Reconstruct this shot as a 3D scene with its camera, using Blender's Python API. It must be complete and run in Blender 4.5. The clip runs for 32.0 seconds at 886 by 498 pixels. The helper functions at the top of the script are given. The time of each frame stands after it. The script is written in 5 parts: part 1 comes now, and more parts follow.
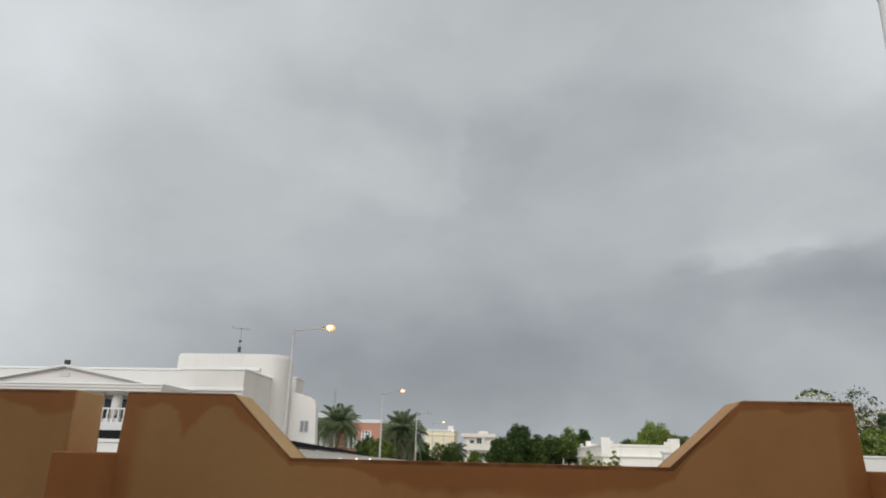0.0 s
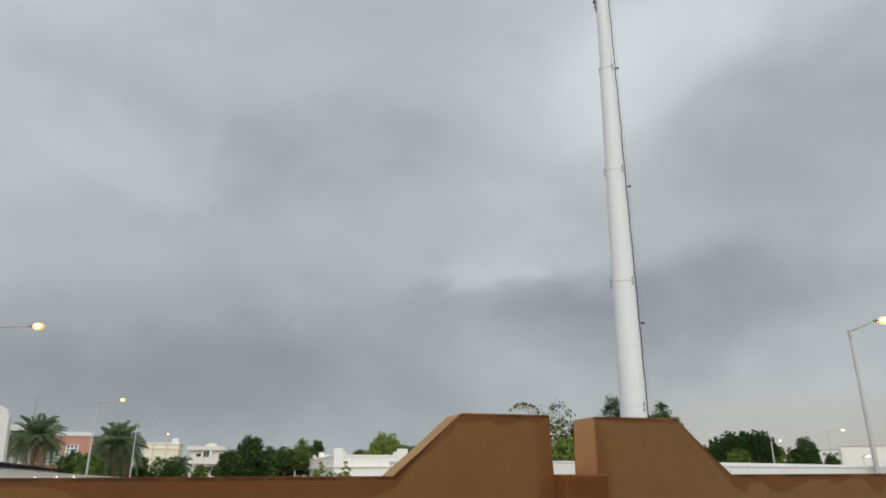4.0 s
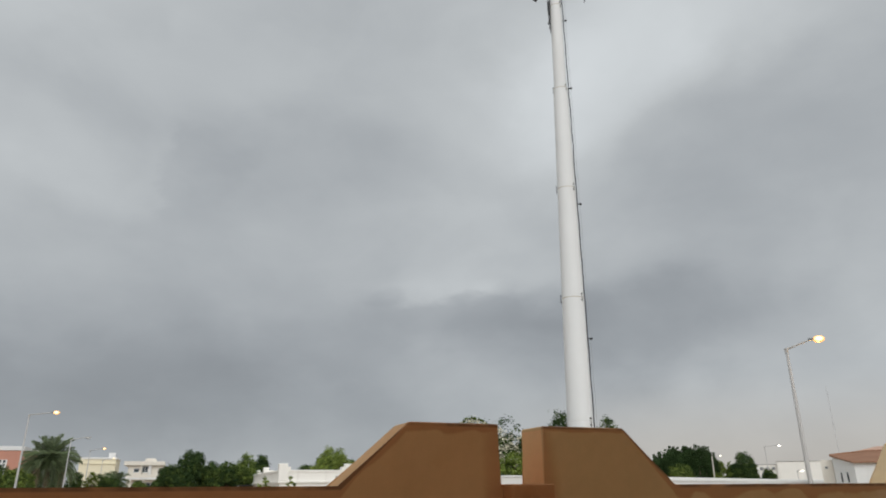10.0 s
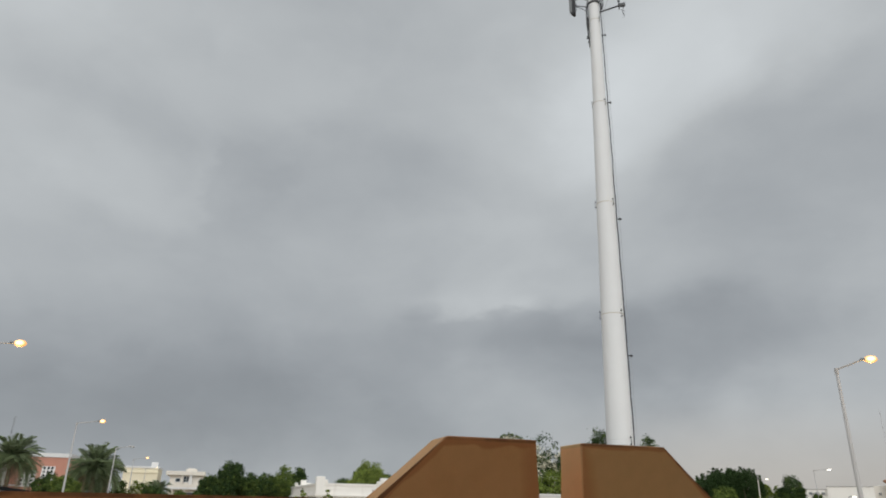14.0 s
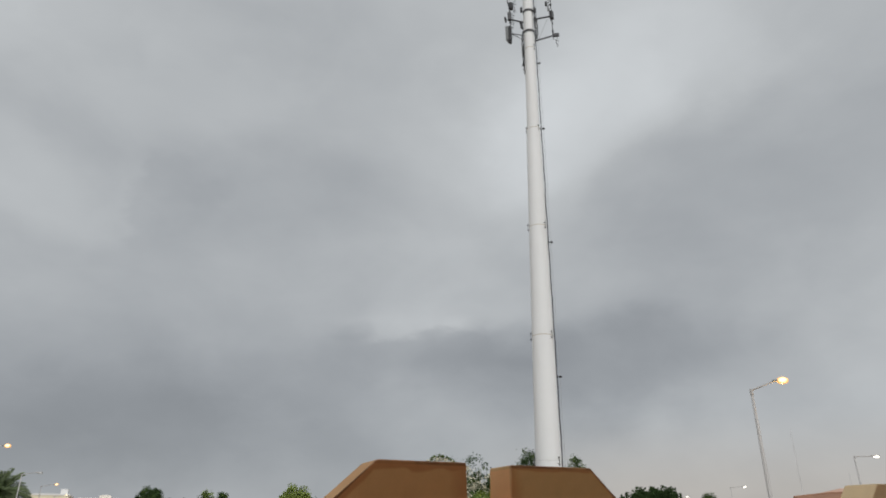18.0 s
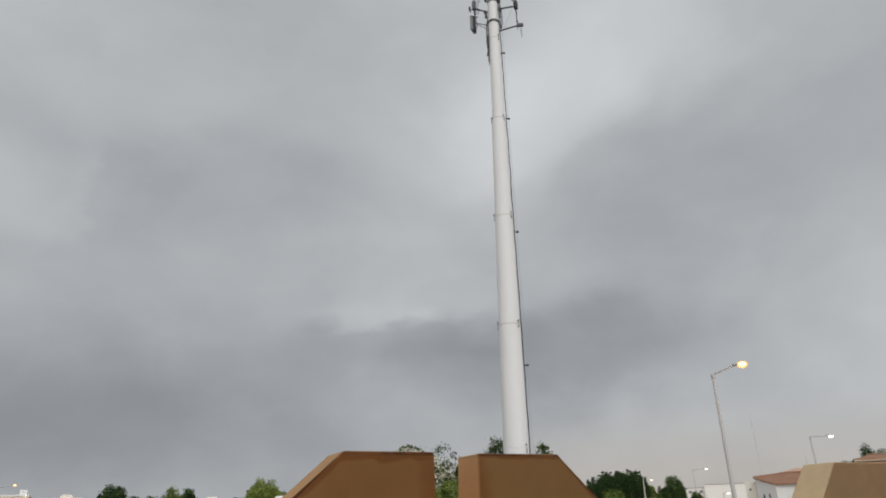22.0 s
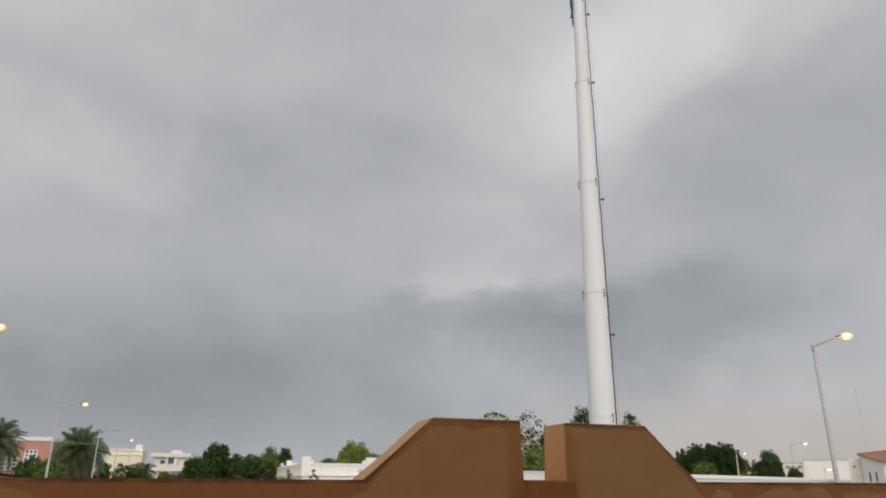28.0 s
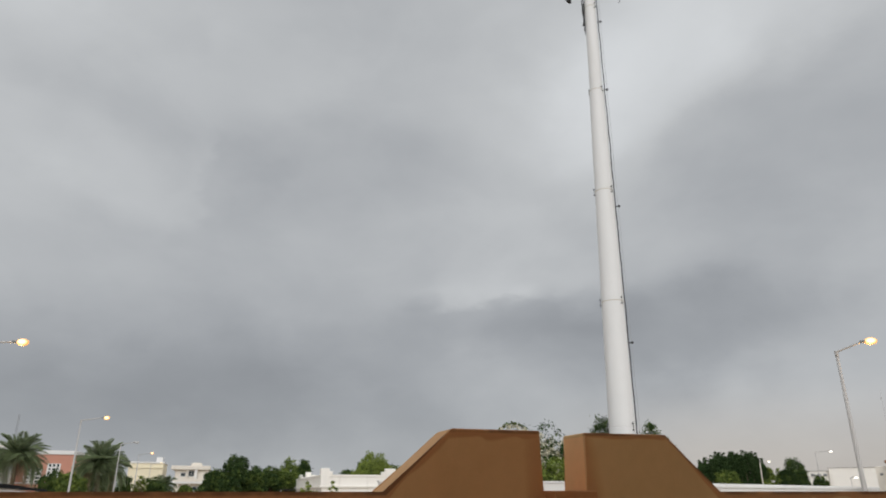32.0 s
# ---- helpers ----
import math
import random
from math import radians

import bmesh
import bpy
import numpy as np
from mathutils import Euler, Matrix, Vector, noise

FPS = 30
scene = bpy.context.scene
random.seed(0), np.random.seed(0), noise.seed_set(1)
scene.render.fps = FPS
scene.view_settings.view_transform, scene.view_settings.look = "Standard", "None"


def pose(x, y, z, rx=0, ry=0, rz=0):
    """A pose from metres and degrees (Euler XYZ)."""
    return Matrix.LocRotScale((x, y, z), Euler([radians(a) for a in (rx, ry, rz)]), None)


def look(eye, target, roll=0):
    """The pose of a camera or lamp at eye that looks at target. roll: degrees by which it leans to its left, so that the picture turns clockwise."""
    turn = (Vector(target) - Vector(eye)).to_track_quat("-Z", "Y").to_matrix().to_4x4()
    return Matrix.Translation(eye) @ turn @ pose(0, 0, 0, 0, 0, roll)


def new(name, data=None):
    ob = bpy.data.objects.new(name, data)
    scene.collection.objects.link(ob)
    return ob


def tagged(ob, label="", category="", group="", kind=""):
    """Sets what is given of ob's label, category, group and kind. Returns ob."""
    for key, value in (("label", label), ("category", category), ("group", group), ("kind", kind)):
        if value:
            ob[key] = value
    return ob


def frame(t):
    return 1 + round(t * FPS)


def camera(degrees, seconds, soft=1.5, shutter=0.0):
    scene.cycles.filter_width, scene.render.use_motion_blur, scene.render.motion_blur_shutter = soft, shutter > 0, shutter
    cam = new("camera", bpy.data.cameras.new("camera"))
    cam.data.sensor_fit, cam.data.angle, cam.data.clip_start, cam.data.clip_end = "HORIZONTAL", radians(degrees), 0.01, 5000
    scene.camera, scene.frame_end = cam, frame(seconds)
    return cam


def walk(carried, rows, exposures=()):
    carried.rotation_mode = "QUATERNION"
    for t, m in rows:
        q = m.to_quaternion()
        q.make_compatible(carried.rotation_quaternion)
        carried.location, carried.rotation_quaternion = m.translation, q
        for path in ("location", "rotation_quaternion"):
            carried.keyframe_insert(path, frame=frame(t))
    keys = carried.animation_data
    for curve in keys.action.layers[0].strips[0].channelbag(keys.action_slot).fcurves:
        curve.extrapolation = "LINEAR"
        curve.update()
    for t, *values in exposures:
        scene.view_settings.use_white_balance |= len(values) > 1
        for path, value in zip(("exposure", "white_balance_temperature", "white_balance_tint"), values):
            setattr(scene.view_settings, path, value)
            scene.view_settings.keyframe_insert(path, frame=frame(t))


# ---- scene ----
cam = camera(67.52, 32.0, 1.9)
PATH = [
    (0.0, pose(-0.023, 0.008, 1.621, 107.509, -1.365, 5.030)),
    (0.5, pose(-0.004, 0.066, 1.624, 107.331, -0.840, 1.991)),
    (1.0, pose(0.031, 0.089, 1.638, 107.693, -1.254, -1.494)),
    (1.5, pose(0.038, 0.095, 1.636, 107.048, -0.531, -6.736)),
    (2.0, pose(0.049, 0.105, 1.643, 107.267, 0.233, -10.610)),
    (2.5, pose(0.032, 0.110, 1.649, 108.058, 0.026, -11.450)),
    (3.0, pose(0.001, -0.014, 1.626, 108.149, -0.165, -12.826)),
    (3.5, pose(-0.001, -0.008, 1.624, 108.839, 0.009, -15.632)),
    (4.0, pose(-0.016, -0.033, 1.621, 108.632, 0.194, -16.759)),
    (4.5, pose(-0.020, -0.038, 1.618, 109.123, 0.633, -18.357)),
    (6.5, pose(-0.027, -0.053, 1.615, 108.732, 1.023, -19.475)),
    (7.0, pose(-0.025, -0.049, 1.616, 108.791, 1.080, -19.881)),
    (7.5, pose(-0.029, -0.053, 1.613, 109.005, 1.292, -20.223)),
    (8.0, pose(-0.024, -0.038, 1.607, 108.561, 1.731, -19.713)),
    (8.5, pose(-0.018, -0.030, 1.605, 108.883, 1.548, -19.821)),
    (9.0, pose(-0.011, -0.020, 1.602, 109.903, 1.164, -20.762)),
    (9.5, pose(-0.004, -0.008, 1.603, 110.156, 0.948, -21.514)),
    (10.0, pose(0.002, 0.004, 1.597, 109.803, 0.355, -21.028)),
    (10.5, pose(0.002, 0.012, 1.577, 110.399, 0.041, -20.882)),
    (11.0, pose(0.005, 0.020, 1.576, 110.476, -0.459, -20.482)),
    (11.5, pose(0.002, 0.012, 1.582, 111.101, -0.599, -20.019)),
    (12.0, pose(-0.001, 0.009, 1.585, 111.206, -0.703, -18.711)),
    (12.5, pose(-0.003, 0.001, 1.585, 110.641, -1.082, -17.821)),
    (13.0, pose(-0.006, -0.000, 1.586, 110.655, -1.010, -17.709)),
    (13.5, pose(-0.009, -0.009, 1.588, 110.972, -1.007, -17.835)),
    (15.5, pose(-0.009, -0.009, 1.590, 110.966, -0.723, -19.565)),
    (16.0, pose(-0.008, -0.007, 1.591, 110.626, -0.614, -20.669)),
    (16.5, pose(-0.004, -0.005, 1.597, 111.703, -0.496, -22.798)),
    (17.0, pose(-0.013, -0.017, 1.594, 112.417, -0.369, -24.096)),
    (17.5, pose(-0.014, -0.019, 1.595, 112.645, -0.219, -23.724)),
    (18.0, pose(-0.015, -0.023, 1.595, 112.818, 0.052, -23.775)),
    (18.5, pose(-0.018, -0.027, 1.592, 112.770, 0.272, -24.067)),
    (19.0, pose(-0.016, -0.024, 1.595, 112.868, 0.515, -23.971)),
    (19.5, pose(-0.010, -0.019, 1.591, 111.616, 1.642, -24.141)),
    (20.0, pose(-0.006, -0.010, 1.593, 111.609, 1.534, -24.380)),
    (20.5, pose(-0.009, -0.013, 1.591, 111.349, 1.669, -24.852)),
    (21.0, pose(-0.003, 0.000, 1.594, 111.421, 2.021, -25.064)),
    (21.5, pose(0.001, 0.006, 1.597, 111.963, 2.022, -25.305)),
    (22.0, pose(0.006, 0.009, 1.597, 111.982, 1.677, -26.219)),
    (22.5, pose(0.009, 0.015, 1.601, 111.938, 1.586, -26.742)),
    (23.0, pose(0.014, 0.028, 1.606, 113.559, 0.939, -28.099)),
    (23.5, pose(0.018, 0.037, 1.602, 113.509, 0.867, -27.201)),
    (24.0, pose(0.008, 0.017, 1.603, 112.145, 0.426, -24.726)),
    (24.5, pose(-0.002, -0.003, 1.599, 111.155, 0.439, -23.229)),
    (25.0, pose(-0.007, -0.007, 1.598, 110.342, 0.205, -22.296)),
    (25.5, pose(-0.006, -0.006, 1.598, 109.721, 0.196, -22.014)),
    (27.5, pose(-0.023, -0.032, 1.596, 108.982, -0.151, -19.454)),
    (28.0, pose(-0.025, -0.038, 1.597, 109.395, -0.280, -19.301)),
    (28.5, pose(-0.022, -0.032, 1.596, 109.800, -0.214, -19.801)),
    (29.0, pose(-0.024, -0.039, 1.596, 110.070, -0.176, -19.565)),
    (29.5, pose(-0.024, -0.039, 1.597, 110.045, -0.069, -19.263)),
    (30.0, pose(-0.025, -0.040, 1.598, 110.139, -0.128, -19.239)),
    (30.5, pose(-0.027, -0.043, 1.597, 110.088, -0.084, -19.009)),
    (31.0, pose(-0.030, -0.051, 1.597, 110.015, 0.042, -18.456)),
    (31.5, pose(-0.026, -0.044, 1.598, 110.097, 0.063, -17.887)),
    (32.0, pose(-0.028, -0.045, 1.600, 110.218, 0.064, -17.730)),
]
# the film camera's slow changes of exposure and white balance
EXPOSURES = [(0.0, 0.05, 6400, 8), (2.0, 0.06, 6400, 8), (3.0, 0.06, 6340, 6), (4.0, 0.04, 6300, 5), (9.0, 0.02, 6400, 8), (13.0, -0.02, 6400, 8),
             (18.0, -0.055, 6430, 9), (23.0, -0.065, 6500, 10), (25.0, -0.03, 6560, 10), (28.0, 0.0, 6560, 11), (32.0, 0.03, 6500, 10)]
walk(cam, PATH, EXPOSURES)

# World, sun and exposure ----------------------------------------------------
world = bpy.data.worlds.new("world")
scene.world = world
world.use_nodes = True
WT = world.node_tree
WT.nodes.clear()


class Nodes:
    """Short hand for building node trees."""

    def __init__(self, tree):
        self.t = tree

    def n(self, kind, **sets):
        nd = self.t.nodes.new(kind)
        for k, v in sets.items():
            if k == "op":
                nd.operation = v
            elif k == "sky":
                nd.sky_type = v
        return nd

    def put(self, sock, v):
        if isinstance(v, bpy.types.NodeSocket):
            self.t.links.new(v, sock)
        else:
            sock.default_value = v

    def m(self, op, a, b=None, c=None, clamp=False):
        nd = self.t.nodes.new("ShaderNodeMath")
        nd.operation, nd.use_clamp = op, clamp
        for i, v in enumerate((a, b, c)):
            if v is not None:
                self.put(nd.inputs[i], v)
        return nd.outputs[0]

    def noise(self, vec, scale, detail=4.0, rough=0.55, warp=0.0):
        nd = self.t.nodes.new("ShaderNodeTexNoise")
        nd.inputs["Scale"].default_value, nd.inputs["Detail"].default_value = scale, detail
        nd.inputs["Roughness"].default_value, nd.inputs["Distortion"].default_value = rough, warp
        if vec is not None:
            self.t.links.new(vec, nd.inputs["Vector"])
        return nd.outputs["Fac"]

    def scaled(self, vec, s):
        nd = self.t.nodes.new("ShaderNodeVectorMath")
        nd.operation = "MULTIPLY"
        self.t.links.new(vec, nd.inputs[0])
        nd.inputs[1].default_value = s
        return nd.outputs[0]

    def mix(self, fac, a, b, kind="MIX"):
        nd = self.t.nodes.new("ShaderNodeMix")
        nd.data_type, nd.blend_type = "RGBA", kind
        self.put(nd.inputs[0], fac)
        self.put(nd.inputs[6], a)
        self.put(nd.inputs[7], b)
        return nd.outputs[2]

    def smooth(self, v, lo, hi, a=0.0, b=1.0):
        nd = self.t.nodes.new("ShaderNodeMapRange")
        nd.interpolation_type = "SMOOTHSTEP"
        self.put(nd.inputs[0], v)
        for i, q in enumerate((lo, hi, a, b)):
            nd.inputs[i + 1].default_value = q
        return nd.outputs[0]


SUN_AZ, SUN_EL = 196.0, 32.0   # degrees, clockwise from +y

W = Nodes(WT)
coord = W.n("ShaderNodeTexCoord").outputs["Generated"]
sep = W.n("ShaderNodeSeparateXYZ")
WT.links.new(coord, sep.inputs[0])
vx, vy, vz = sep.outputs
n1 = W.noise(coord, 3.2, 5.0, 0.5)
n2 = W.noise(W.scaled(coord, (1.0, 1.0, 1.7)), 4.3, 5.0, 0.5)
n3 = W.noise(W.scaled(coord, (1.0, 1.0, 1.5)), 2.0, 6.0, 0.5, 0.2)
n4 = W.noise(W.scaled(coord, (1.0, 1.0, 1.3)), 7.0, 5.0, 0.5, 0.3)
deg = 180.0 / math.pi
az0 = W.m("MULTIPLY", W.m("ARCTAN2", vx, vy), deg)
el0 = W.m("MULTIPLY", W.m("ARCSINE", vz), deg)
az = W.m("ADD", az0, W.m("MULTIPLY_ADD", n1, 18.0, -9.0))
el = W.m("ADD", el0, W.m("MULTIPLY_ADD", n2, 9.0, -4.5))

total = W.m("MULTIPLY_ADD", n3, 0.14, 0.385)
n5 = W.noise(W.scaled(coord, (1.0, 1.0, 1.5)), 5.5, 6.0, 0.5, 0.25)
n6 = W.noise(W.scaled(coord, (1.0, 1.0, 2.2)), 13.0, 5.0, 0.55, 0.4)
total = W.m("ADD", total, W.m("MULTIPLY_ADD", n4, 0.05, -0.025))
total = W.m("ADD", total, W.m("MULTIPLY_ADD", W.smooth(n5, 0.38, 0.64), 0.03, -0.015))
total = W.m("ADD", total, W.m("MULTIPLY_ADD", n6, 0.022, -0.011))


def mass(field, a, e, sa, se, tilt, amp):
    """Adds a cloud mass: azimuth, elevation, half widths, tilt, strength."""
    c, s = math.cos(math.radians(tilt)), math.sin(math.radians(tilt))
    da, de = W.m("SUBTRACT", az, a), W.m("SUBTRACT", el, e)
    u = W.m("MULTIPLY_ADD", da, c / sa, W.m("MULTIPLY", de, s / sa))
    v = W.m("MULTIPLY_ADD", de, c / se, W.m("MULTIPLY", da, -s / se))
    q = W.m("MULTIPLY_ADD", u, u, W.m("MULTIPLY", v, v))
    edge = (0.10, 0.92) if abs(amp) < 0.12 and e > 12 else (-0.1, 1.1)
    return W.m("MULTIPLY_ADD", W.smooth(W.m("EXPONENT", W.m("MULTIPLY", q, -0.5)), *edge), amp, field)


def veil(field, a, e, sa, se, amp):
    """Thins or thickens a wide stretch of the cloud deck."""
    u, v = W.m("DIVIDE", W.m("SUBTRACT", az2, a), sa), W.m("DIVIDE", W.m("SUBTRACT", el2, e), se)
    q = W.m("MULTIPLY_ADD", u, u, W.m("MULTIPLY", v, v))
    return W.m("MULTIPLY_ADD", W.m("EXPONENT", W.m("MULTIPLY", q, -0.5)), amp, field)


def ledge(field, a0, e0, a1, e1, soft, fall, amp):
    """A cloud sheet's torn edge along a line: sharp on the line, fading away to its upper side."""
    run = math.hypot(a1 - a0, e1 - e0)
    c, s = (a1 - a0) / run, (e1 - e0) / run
    da, de = W.m("SUBTRACT", az3, a0), W.m("SUBTRACT", el3, e0)
    u = W.m("MULTIPLY_ADD", da, c / run, W.m("MULTIPLY", de, s / run))
    d = W.m("MULTIPLY_ADD", de, c, W.m("MULTIPLY", da, -s))
    ends = W.m("MULTIPLY", W.smooth(u, -0.12, 0.22), W.smooth(u, 1.12, 0.78))
    fade = W.m("EXPONENT", W.m("DIVIDE", W.m("MAXIMUM", d, 0.0), -fall))
    return W.m("MULTIPLY_ADD", W.m("MULTIPLY", ends, W.m("MULTIPLY", W.smooth(d, -soft, soft), fade)), amp, field)


az3 = W.m("ADD", az0, W.m("MULTIPLY_ADD", n6, 5.0, -2.5))
el3 = W.m("ADD", el0, W.m("ADD", W.m("MULTIPLY_ADD", n6, 2.6, -1.3), W.m("MULTIPLY_ADD", n4, 2.4, -1.2)))
az2 = W.m("ADD", az0, W.m("MULTIPLY_ADD", n1, 5.0, -2.5))
el2 = W.m("ADD", el0, W.m("MULTIPLY_ADD", n2, 4.0, -2.0))
total = mass(total, 38.5, 12.7, 10.0, 3.0, 2.0, -0.108)
total = mass(total, 23.0, 13.4, 7.5, 1.8, 3.0, -0.06)
total = mass(total, 24.5, 16.5, 8.0, 1.2, 3.0, 0.02)
total = mass(total, 8.0, 26.5, 10.5, 3.6, 3.0, -0.05)
total = mass(total, 39.5, 35.5, 12.0, 6.0, 30.0, 0.115)
total = mass(total, 32.0, 29.0, 5.0, 6.0, 0.0, 0.03)
total = mass(total, 54.0, 25.0, 11.0, 5.0, 20.0, -0.05)
total = mass(total, -1.0, 7.0, 21.0, 5.0, 0.0, -0.15)
total = mass(total, 47.0, 4.5, 13.0, 3.0, 0.0, 0.04)
total = mass(total, -13.0, 24.5, 8.0, 2.5, -8.0, 0.055)
total = mass(total, -44.0, 16.0, 9.0, 15.0, 0.0, 0.20)
total = mass(total, -36.0, 31.0, 10.0, 5.0, 0.0, 0.13)
total = mass(total, 62.0, 12.0, 8.0, 4.5, 20.0, 0.075)
total = mass(total, 22.0, 9.5, 6.0, 2.4, 0.0, 0.03)
total = mass(total, 25.0, 34.0, 11.0, 7.0, 0.0, 0.05)
total = mass(total, 32.0, 47.0, 15.0, 5.0, 0.0, 0.07)
total = mass(total, 15.6, 15.2, 2.2, 0.9, 0.0, -0.045)
total = mass(total, 47.0, 30.5, 7.0, 1.3, 15.0, -0.03)
total = ledge(total, 16.8, 15.0, 26.3, 15.6, 0.34, 2.0, 0.070)
total = ledge(total, 22.0, 15.0, 32.5, 17.2, 0.6, 2.0, 0.034)
total = ledge(total, 28.5, 25.0, 49.0, 35.4, 1.2, 5.0, 0.036)
total = ledge(total, -4.4, 29.0, -3.6, 20.5, 0.8, 9.0, -0.040)
thin = 0.0
thin = veil(thin, 16.5, 13.0, 4.5, 1.2, -0.07)
thin = veil(thin, 41, 29, 5, 3, -0.05)
thin = veil(thin, 37, 12.3, 8, 3.8, -0.11)
thin = veil(thin, 57, 25, 10, 9, 0.154)
thin = veil(thin, -18, 37, 8, 4, 0.161)
thin = veil(thin, 39, 28, 5, 3.5, -0.173)
thin = veil(thin, -27, 13, 6, 6, 0.136)
thin = veil(thin, 9, 4, 8, 4, 0.153)
thin = veil(thin, 0, 13, 5, 3.5, -0.108)
thin = veil(thin, 24, 22, 10, 9, 0.048)
thin = veil(thin, 57, 40, 8, 4, 0.121)
thin = veil(thin, 6, 31, 5, 3.5, 0.083)
thin = veil(thin, 42, 10, 6, 6, 0.08)
thin = veil(thin, -12, 28, 5, 3.5, -0.071)
thin = veil(thin, -24, 25, 5, 3.5, 0.174)
thin = veil(thin, -30, 25, 12, 5, -0.094)
thin = veil(thin, 24, 28, 5, 3.5, 0.108)
thin = veil(thin, -15, 37, 8, 4, 0.141)
thin = veil(thin, 18, 34, 5, 3.5, -0.058)
total = W.m("MULTIPLY", total, W.m("POWER", 2.0, thin))
# the sky behind the viewer, where the low sun stands behind the cloud, is brighter
back = W.smooth(vy, 0.25, -0.75, 1.0, 1.6)
total = W.m("MULTIPLY", total, back)
# an overcast sky is brightest overhead
total = W.m("MULTIPLY", total, W.smooth(el0, 44.0, 78.0, 1.0, 2.0))
tint = W.mix(W.smooth(total, 0.26, 0.56), (0.950, 1.0, 1.068, 1), (0.969, 1.0, 1.024, 1))
warm = W.smooth(el0, 9.0, 1.0, 0.0, 1.0)
warm = W.m("MULTIPLY", warm, W.smooth(az0, 22.0, 40.0))
tint = W.mix(warm, tint, (1.062, 1.0, 0.935, 1))
cloud = W.mix(1.0, tint, total, "MULTIPLY")
sky = W.n("ShaderNodeTexSky", sky="NISHITA")
sky.sun_disc = False
sky.sun_elevation, sky.sun_rotation = math.radians(SUN_EL), math.radians(SUN_AZ)
bg_cloud, bg_sky = W.n("ShaderNodeBackground"), W.n("ShaderNodeBackground")
WT.links.new(cloud, bg_cloud.inputs[0])
WT.links.new(sky.outputs[0], bg_sky.inputs[0])
bg_cloud.inputs[1].default_value = 1.0
bg_sky.inputs[1].default_value = 0.05
blend = W.n("ShaderNodeMixShader")
blend.inputs[0].default_value = 0.96
WT.links.new(bg_sky.outputs[0], blend.inputs[1])
WT.links.new(bg_cloud.outputs[0], blend.inputs[2])
WT.links.new(blend.outputs[0], W.n("ShaderNodeOutputWorld").inputs[0])

sun_data = bpy.data.lights.new("sun", "SUN")
sun_data.energy, sun_data.angle, sun_data.color = 1.28, math.radians(35), (1.0, 0.98, 0.955)
sun = new("sun", sun_data)
sa, se = math.radians(SUN_AZ), math.radians(SUN_EL)
sun.matrix_world = look((60 * math.sin(sa) * math.cos(se), 60 * math.cos(sa) * math.cos(se), 60 * math.sin(se)), (0, 0, 0))

# Materials -------------------------------------------------------------------


def material(name, base, rough=0.7, metal=0.0, *, gloss=0.5, vary=0.12, grain=25.0, stain=None, bump=0.15, island=0.0, spot=0.0, coarse=0.7):
    """A painted, plastered or natural surface: colour varied at two scales, with fine relief."""
    mt = bpy.data.materials.new(name)
    mt.use_nodes = True
    N = Nodes(mt.node_tree)
    bsdf = mt.node_tree.nodes["Principled BSDF"]
    co = N.n("ShaderNodeTexCoord").outputs["Object"]
    big, fine = N.noise(co, coarse, 5.0), N.noise(co, grain, 6.0, 0.65)
    f = N.m("ADD", N.m("MULTIPLY_ADD", big, 2 * vary, -vary), N.m("MULTIPLY_ADD", fine, vary, -0.5 * vary))
    if island:
        g = N.n("ShaderNodeNewGeometry").outputs["Random Per Island"]
        f = N.m("ADD", f, N.m("MULTIPLY_ADD", g, 2 * island, -island))
    if spot:
        o = N.n("ShaderNodeObjectInfo").outputs["Random"]
        f = N.m("ADD", f, N.m("MULTIPLY_ADD", o, 2 * spot, -spot))
    colour = N.mix(1.0, (*base, 1), N.m("ADD", f, 1.0), "MULTIPLY")
    if stain:
        streak = N.noise(N.scaled(co, (1.0, 1.0, 0.12)), 1.6, 6.0, 0.6)
        colour = N.mix(N.smooth(streak, 0.52, 0.78, 0.0, stain[1]), colour, (*stain[0], 1))
    N.put(bsdf.inputs["Base Color"], colour)
    bsdf.inputs["Metallic"].default_value = metal
    bsdf.inputs["Specular IOR Level"].default_value = gloss
    N.put(bsdf.inputs["Roughness"], N.m("MULTIPLY_ADD", fine, 0.2, rough - 0.1, True))
    if bump:
        b = N.n("ShaderNodeBump")
        b.inputs["Strength"].default_value, b.inputs["Distance"].default_value = bump, 0.01
        N.put(b.inputs["Height"], fine)
        N.put(bsdf.inputs["Normal"], b.outputs[0])
    return mt


def glowing(name, colour, strength):
    mt = bpy.data.materials.new(name)
    mt.use_nodes = True
    bsdf = mt.node_tree.nodes["Principled BSDF"]
    bsdf.inputs["Base Color"].default_value = (0.12, 0.12, 0.11, 1)
    bsdf.inputs["Emission Color"].default_value = (*colour, 1)
    bsdf.inputs["Emission Strength"].default_value = strength
    return mt


